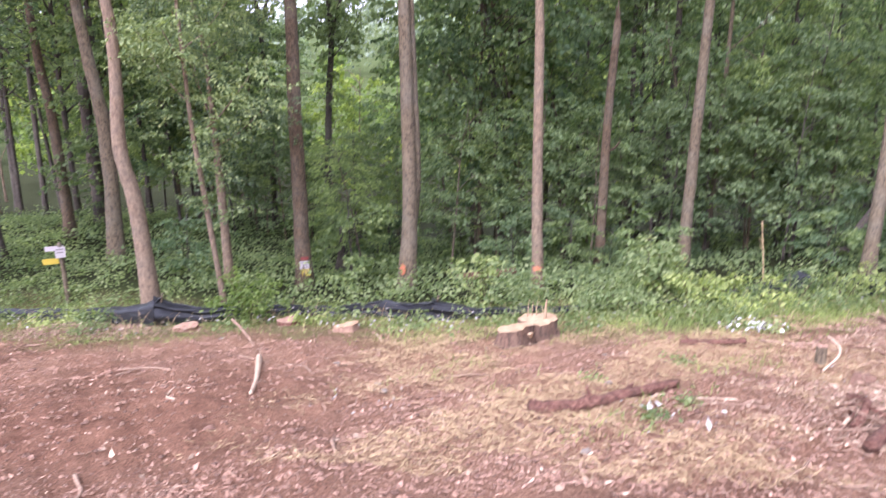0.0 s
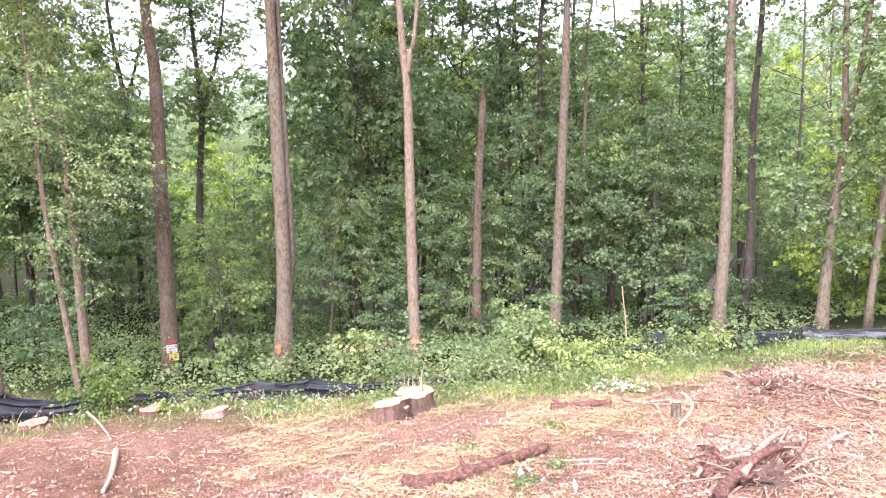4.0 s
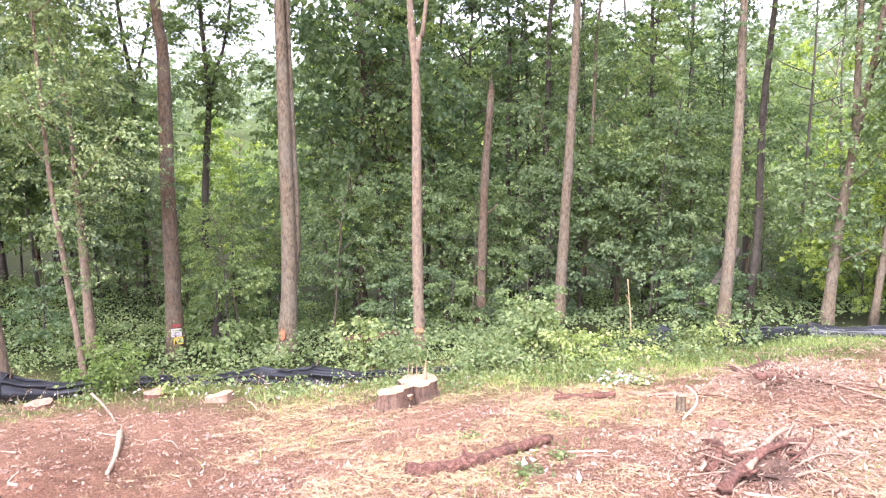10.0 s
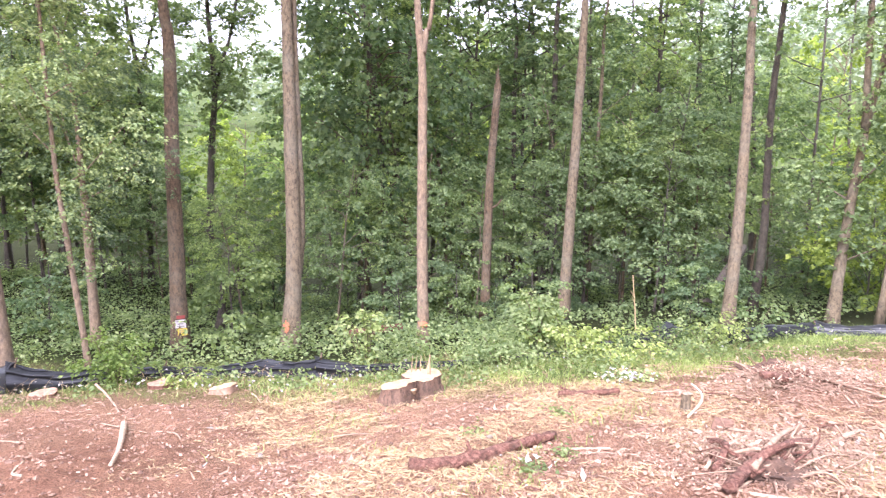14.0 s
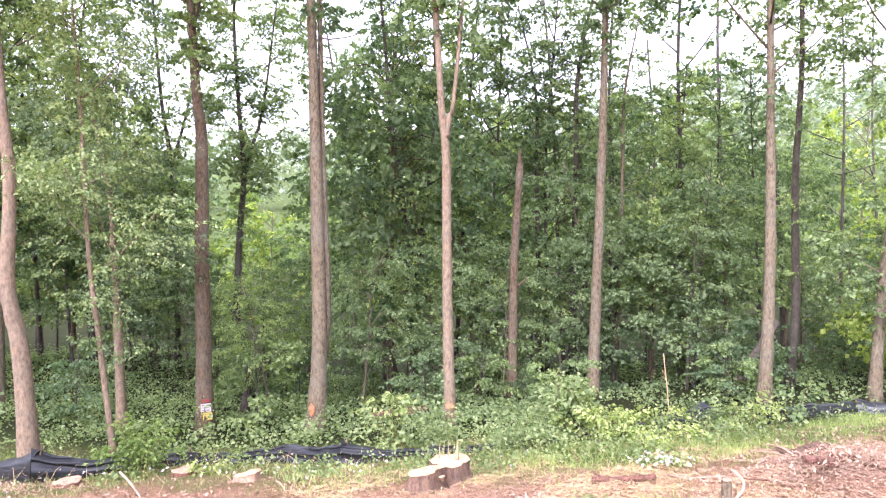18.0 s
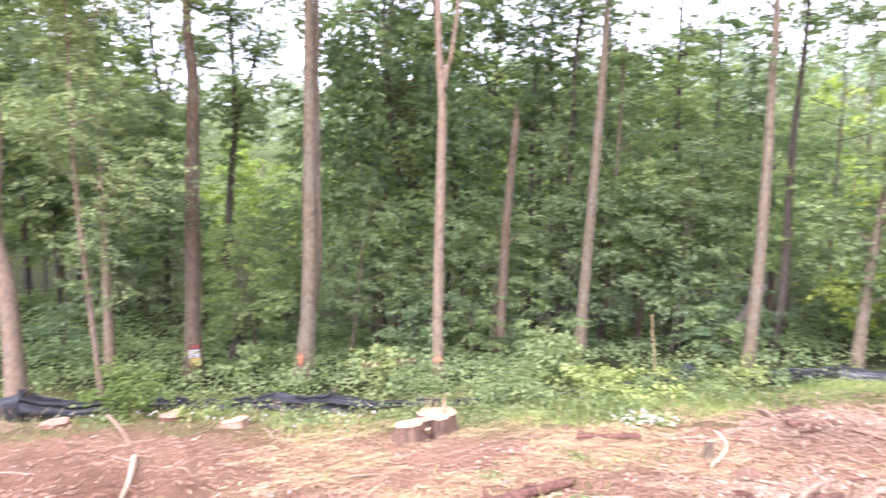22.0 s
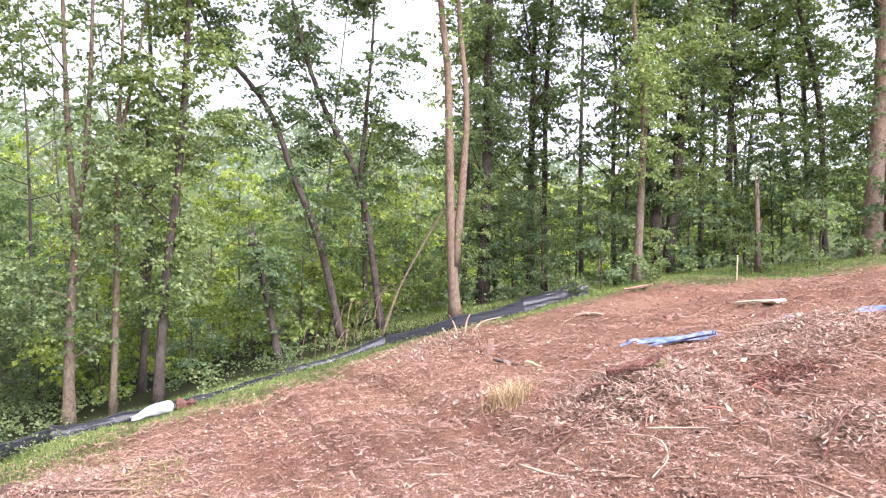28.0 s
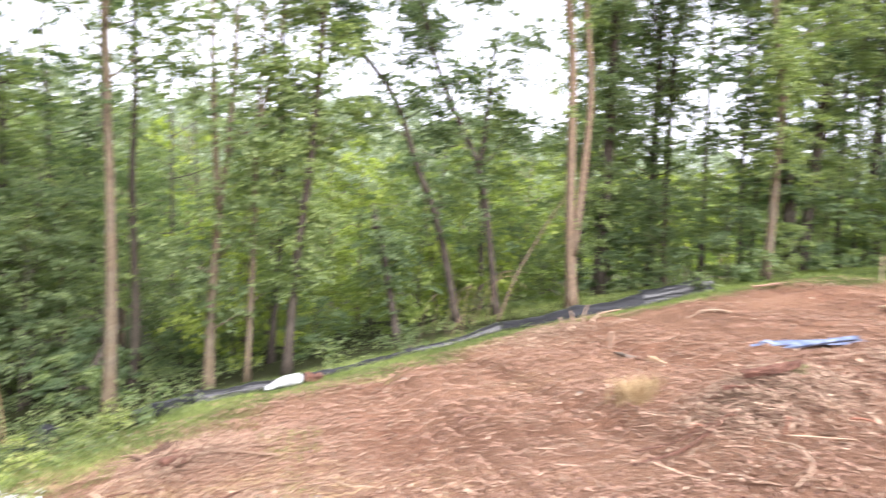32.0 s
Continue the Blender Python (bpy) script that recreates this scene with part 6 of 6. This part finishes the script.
    ok = (y < fence_y(x) - 0.6) & (x < 16.5) & (rng.random(len(x)) < 0.1 + 0.8 * smooth_step(-0.1, 0.6, wave(x, y, 1.4, 6.1)))
    x, y = x[ok], y[ok]
    ob = part("pale_chips", flake_mesh("pale_chips", laid(x, y, 0.012), 0.0112 * np.clip(np.hypot(x, y) / 6.5, 1, 1.7), rng, 0.5), M_PALECHIP)
    tagged(ob, "pale tan chips scattered down the slope", "wood debris", kind="stuff")
    # straw lies on the flat below the stumps and in clumps
    n = 105000
    x, y = rng.uniform(-5, 4.5, n), rng.uniform(3.6, 9, n)
    ok = rng.random(n) < smooth_step(-0.2, 0.55, wave(x, y, 0.9, 5.1) + 0.2) * smooth_step(-2.8, -1.6, x) * smooth_step(4.6, 2.5, x) * smooth_step(-0.6, -1.6, y - fence_y(x))
    x, y = x[ok], y[ok]
    c = rng.normal(size=(160, 2)) * (0.1, 0.14) + (6.95, 3.6)
    d = rng.normal(size=(350, 2)) * (0.25, 0.3) + (7.6, 5.6)
    e = rng.normal(size=(900, 2)) * (0.5, 0.5) + (10.6, 8.6)
    x, y = np.concatenate([x, c[:, 0], d[:, 0], e[:, 0]]), np.concatenate([y, c[:, 1], d[:, 1], e[:, 1]])
    ob = part("straw", fibre_mesh("straw", laid(x, y, 0.015), 0.1, 0.0018, rng, 0.25), M_STRAW)
    tagged(ob, "golden straw scattered over the ground", "straw", kind="stuff")
    # the heaps: twigs and leaves piled up
    for name, cx, cy, sx, sy, h, n, label in (("brush_heap", 6.3, 1.95, 0.75, 0.6, 0.22, 9500, "heap of twigs, chips and withered leaves"), ("brush_heap", 8.9, 0.9, 1.3, 0.7, 0.16, 8000, "low spread heap of chips and twigs"),
                                              ("brush_heap", 7.35, 0.85, 0.4, 0.3, 0.03, 1900, "low heap of red-brown sticks"), ("brush_heap", 5.4, 0.2, 0.5, 0.35, 0.2, 1300, "small heap of reddish sticks"), ("brush_heap", 3.3, 6.6, 0.75, 0.5, 0.26, 4200, "mound of shredded wood and roots"),
                                              ("brush_heap", -7.0, 8.4, 1.3, 0.4, 0.2, 3600, "bank of withered brambles and litter before the fence"), ("brush_heap", 11.2, 7.6, 1.5, 0.9, 0.2, 3600, "spread of broken twigs by the fence"), ("brush_heap", 2.4, 4.9, 0.85, 0.6, 0.15, 4500, "heap of roots, bark and torn wood")):
        p = rng.normal(size=(n, 2)) * (sx, sy) * 0.6 + (cx, cy)
        lift = h * np.exp(-(((p[:, 0] - cx) / sx) ** 2) - ((p[:, 1] - cy) / sy) ** 2) * rng.random(n)
        t = thing(name, label, "brush heap", (cx, cy, ground_at(cx, cy)), "heaps of brush")
        o = np.array([cx, cy, ground_at(cx, cy)])
        k = n // 3
        sh = part("shredded_wood", fibre_mesh("shredded_wood", laid(p[::2, 0], p[::2, 1], 0.012 + lift[::2]) - o, 0.07 if cx > 5 else 0.055, 0.0032 if cx > 5 else 0.0023, rng, 0.35), M_REDCHIP if h < 0.1 else M_CHIP, t)
        tagged(sh, kind="stuff")
        tw = part("twig_litter", sliver_mesh("twig_litter", laid(p[:k, 0], p[:k, 1], 0.01 + lift[:k]) - o, 0.16 if cx > 5 else 0.1, 0.0036 if cx > 5 else 0.0026, rng, 0.35), M_ROT if h < 0.1 else M_STICK, t)
        lf = part("leaf_litter", flake_mesh("leaf_litter", laid(p[k:, 0], p[k:, 1], 0.01 + lift[k:]) - o, 0.024 if cx > 5 else 0.017, rng, 0.9), M_REDCHIP if h < 0.1 else M_LITTER, t)
        tagged(tw, kind="stuff"), tagged(lf, kind="stuff")
        if cx > 5.5 and h > 0.1:
            pc = part("chip_litter", flake_mesh("chip_litter", laid(p[1::3, 0], p[1::3, 1], 0.02 + lift[1::3]) - o, 0.015, rng, 0.9), M_PALECHIP, t)
            tagged(pc, kind="stuff")
    # grass
    n = 285000
    x, y = rng.uniform(-11, 20, n), rng.uniform(-1, 13, n)
    d = y - fence_y(x)
    wide = np.interp(x, [-9, -3, 1, 3, 5, 8, 20], [2.2, 2.0, 2.8, 3.0, 2.8, 2.6, 0.7])
    thick = smooth_step(-1.05, -0.3, d / wide + 0.2 * wave(x, y, 0.6, 0.3)) * smooth_step(1.6, 0.3, d)
    thick = np.maximum(thick, 0.4 * smooth_step(0.2, 0.65, wave(x, y, 0.7, 7.3)) * (x < 4.5) * (x > -2) * (y > 4.2))
    for sx, sy in ((-3.05, 8.62), (-5.5, 8.7), (-4.1, 9.1), (-0.6, 7.6), (7.3, 11)):
        thick = thick * smooth_step(0.25, 0.6, np.hypot(x - sx, y - sy + 0.25))
    thick = thick * np.where((x < 0.3) & (d < 0.4), 0.65 + 0.35 * smooth_step(-0.2, 0.5, wave(x, y, 0.45, 1.7)), 1)
    thick = np.maximum(thick, 0.7 * smooth_step(15.4, 16.6, x + 0.25 * y + 0.4 * wave(x, y, 0.8, 0.6)))
    ok = rng.random(n) < thick
    x, y = x[ok], y[ok]
    ob = part("grass", blade_mesh("grass", laid(x, y, -0.01), 0.105 * np.where((x > 0) & (x < 4) & (y > 8.4), 1.35, 0.85), 0.0034, rng, 0.8), M_GRASS)
    tagged(ob, "uneven fresh green grass and seedlings", "grass", kind="stuff")
    # weeds on both sides of the fence and through the wood
    n = 5200
    x, y = np.concatenate([rng.uniform(-14, 17, n), rng.uniform(-22, -7, 1900), rng.uniform(0.1, 4.6, 500)]), np.concatenate([rng.uniform(6.5, 21, n), rng.uniform(9.5, 24, 1900), rng.uniform(8, 10.8, 500)])
    n = len(x)
    d = y - fence_y(x)
    want = np.where(d < 0, np.where(x < 0.3, 0.85, 0.55) * smooth_step(-1.0, -0.2, d / np.interp(x, [-9, -1, 0, 3, 5, 8, 20], [1.8, 1.8, 2.6, 2.6, 1.2, 0.5, 0.4])), np.where(x < -6.5, smooth_step(12, 3, d), smooth_step(5, 1.6, d)) * 0.9)
    for sx, sy in ((-3.05, 8.62), (-5.5, 8.7), (-4.1, 9.1), (-0.6, 7.6), (7.3, 11)):
        want = want * smooth_step(0.4, 0.8, np.hypot(x - sx, y - sy + 0.3))
    want = want * np.where((x > -4.9) & (x < -0.8) & (d < 0.1) & (d > -0.6), 0.3, 1) * np.where((x > 4.5) & (d > 0.3), 0.4, 1) * np.where((x > 11) & (d < 0.2), 0.35, 1) * np.where((x < -5.5) & (x > -9.5) & (d < 0.25), 0.4, 1)
    want = want * np.where(d > 0.4, smooth_step(-0.55, 0.35, wave(x, y, 1.1, 2.7)) * (1 - 0.75 * smooth_step(0.8, 2.2, x)), 1 - 0.6 * (x > 0.2) * smooth_step(-0.9, -1.5, d))
    ok = rng.random(n) < want
    x, y, d = x[ok], y[ok], d[ok]
    n = len(x)
    tall = np.where(d < 0.2, rng.uniform(0.1, 0.3, n) * np.where((x > 0.2) & (x < 4.2), 1.55, 0.95), (0.15 + 0.75 * smooth_step(-0.5, 0.9, wave(x, y, 0.9, 5.7)) * rng.uniform(0.4, 1.2, n))) * np.where((x > 6) & (d < 1), 0.55, 1) * np.where((x < -5.5) & (d > 0.4), 0.65, 1)
    per = 34
    u = unit(rng.normal(size=(n, per, 3)))
    at = laid(x, y)[:, None] + np.stack([u[..., 0] * 0.26, u[..., 1] * 0.26, tall[:, None] * (0.5 + 0.5 * rng.random((n, per)) * np.sign(u[..., 2]))], -1)
    ob = part("weeds", leaf_mesh("weeds", at.reshape(-1, 3), np.repeat(rng.choice((0.035, 0.045, 0.055, 0.07), n) * np.where(d > 0.4, np.where(x < -5.5, 1.0, 1.2), np.where(x > 0.2, 0.82, 1.0)), per), rng, 0.6, 0.4), M_WEED)
    tagged(ob, "green weeds and brambles along the fence", "weeds", kind="stuff")
    # dry stalks standing among the weeds
    x = rng.uniform(-9, 4.4, 800)
    y = fence_y(x) + rng.uniform(-1.4, 0.1, 800)
    ob = part("dry_stalks", blade_mesh("dry_stalks", laid(x, y, -0.01), 0.2, 0.0035, rng, 1.1), M_STRAW)
    tagged(ob, "dry bleached stalks standing among the weeds", "weeds", kind="stuff")
    # low undergrowth over the forest floor
    x, y = rng.uniform(-18, 16, 7000), rng.uniform(11, 33, 7000)
    d = y - fence_y(x)
    ok = (d > 2.2) & (np.hypot(x + 5.1, y - 12.4) > 0.8) & (rng.random(len(x)) < np.interp(x, [1, 3], [1, 0.4]) * (0.25 + 0.75 * smooth_step(-0.4, 0.4, wave(x, y, 1.7, 2.1))) * smooth_step(24, 14, d))
    x, y = x[ok], y[ok]
    n, per = len(x), 26
    tall = 0.14 + 0.5 * smooth_step(-0.3, 0.9, wave(x, y, 1.3, 4.4)) * rng.uniform(0.3, 1.2, n)
    u = unit(rng.normal(size=(n, per, 3)))
    at = laid(x, y)[:, None] + np.stack([u[..., 0] * 0.36, u[..., 1] * 0.36, tall[:, None] * rng.uniform(0.25, 1.1, (n, per))], -1)
    ob = part("undergrowth", leaf_mesh("undergrowth", at.reshape(-1, 3), np.repeat(rng.choice((0.06, 0.075, 0.095), n) * np.where(x < -6, 0.85, 1), per), rng, 0.4, 0.42, None, 1.0, 0.6), M_LEAF)
    tagged(ob, "low leafy undergrowth covering the forest floor", "undergrowth", kind="stuff")
    # pale blossom and bleached leaves caught in the weeds
    n = 420
    x, y = rng.uniform(-8, 12, n), rng.uniform(7, 11.5, n)
    d = y - fence_y(x)
    ok = (d < 0.3) & (d > -np.interp(x, [-8, 3, 5, 12], [1.2, 1.6, 0.8, 0.5]))
    q = rng.normal(size=(56, 2)) * (0.17, 0.12) + (1.95, 7.85)
    g = rng.normal(size=(130, 2)) * (0.3, 0.3) + np.array(((0.75, 4.85), (2.0, 5.6), (2.7, 4.6), (2.9, 5.3), (-1.6, 5.2)))[rng.integers(0, 5, 130)]
    ob = part("pale_flakes", flake_mesh("pale_flakes", laid(g[:, 0], g[:, 1], 0.02), 0.028, rng, 0.6), M_BLEACH)
    tagged(ob, "bleached bark flakes among shredded wood", "wood debris", kind="stuff")
    ob = part("blossom", leaf_mesh("blossom", laid(q[:, 0], q[:, 1], 0.03 + 0.16 * rng.random(len(q))), 0.046, rng, 0.7, 0.42), M_PALELEAF)
    tagged(ob, "clump of white withered leaves in the grass", "leaf litter", kind="stuff")
    w = rng.uniform(-9.5, -1.0, 170), rng.uniform(-1.3, -0.25, 170)
    x, y = np.concatenate([x[ok], w[0]]), np.concatenate([y[ok], fence_y(w[0]) + w[1]])
    ob = part("bleached_leaves", leaf_mesh("bleached_leaves", laid(x, y, 0.06 + 0.12 * rng.random(len(x))), 0.042, rng, 0.6, 0.36), M_BLEACH)
    tagged(ob, "bleached pale leaves caught among weeds", "leaf litter", kind="stuff")


cover()


def straw_tuft(x, y, seed):
    rng = np.random.default_rng(seed)
    p = rng.normal(size=(520, 2)) * (0.08, 0.09) + (x, y)
    ob = part("straw_tuft", blade_mesh("straw_tuft", laid(p[:, 0], p[:, 1], -0.01), 0.21, 0.0045, rng, 0.5), M_STRAW)
    tagged(ob, "upright tuft of golden dry straw", "straw")


straw_tuft(6.75, 3.5, 1)
straw_tuft(6.4, 3.4, 2)


def loose_pieces():
    rng = np.random.default_rng(4)
    for k in range(90):
        x, y = (v[0] for v in sector(rng, 1, 4.2, 15, -44, 92))
        if y > fence_y(x) - 0.9 or x > 17:
            continue
        a, L = rng.uniform(0, 6.28), rng.uniform(0.2, 0.75)
        b = a + rng.normal() * 0.4
        p = [(x, y), (x + L * 0.5 * math.cos(a), y + L * 0.5 * math.sin(a)), (x + L * 0.5 * (math.cos(a) + math.cos(b)), y + L * 0.5 * (math.sin(a) + math.sin(b)))]
        r = rng.uniform(0.006, 0.016)
        mat, word = ((M_STICK, "weathered brown"), (M_PALESTICK, "pale peeled"), (M_ROT, "dark red-brown"))[int(rng.integers(0, 3)) if rng.random() < 0.6 else 0]
        lying("stick", word + " stick lying on the ground", "stick", p, r, r * 0.6, mat, 0.012 / 0.7, seed=200 + k, segs=5, group="loose sticks")
    for k in range(60):
        x, y = (v[0] for v in sector(rng, 1, 3.8, 12, -44, 92))
        if y > fence_y(x) - 1.2:
            continue
        bm = bmesh.new()
        bmesh.ops.create_icosphere(bm, subdivisions=2, radius=1)
        s = np.array((rng.uniform(0.02, 0.06), rng.uniform(0.02, 0.05), rng.uniform(0.012, 0.03)))
        for v in bm.verts:
            v.co = Vector(np.array(v.co) * s * (1 + 0.22 * noise.noise(v.co * 1.6 + Vector((k, 0, 0)))))
        clod = rng.random() < 0.75
        ob = part("earth_clod" if clod else "stone", bm, M_CLOD if clod else M_STONE)
        ob.matrix_world = pose(x, y, ground_at(x, y) + s[2] * 0.4, 0, 0, rng.uniform(0, 360))
        tagged(ob, "crumbly reddish-brown clod of earth" if clod else "small grey stone lying on earth", "clod" if clod else "stone", "loose clods" if clod else "loose stones")


loose_pieces()
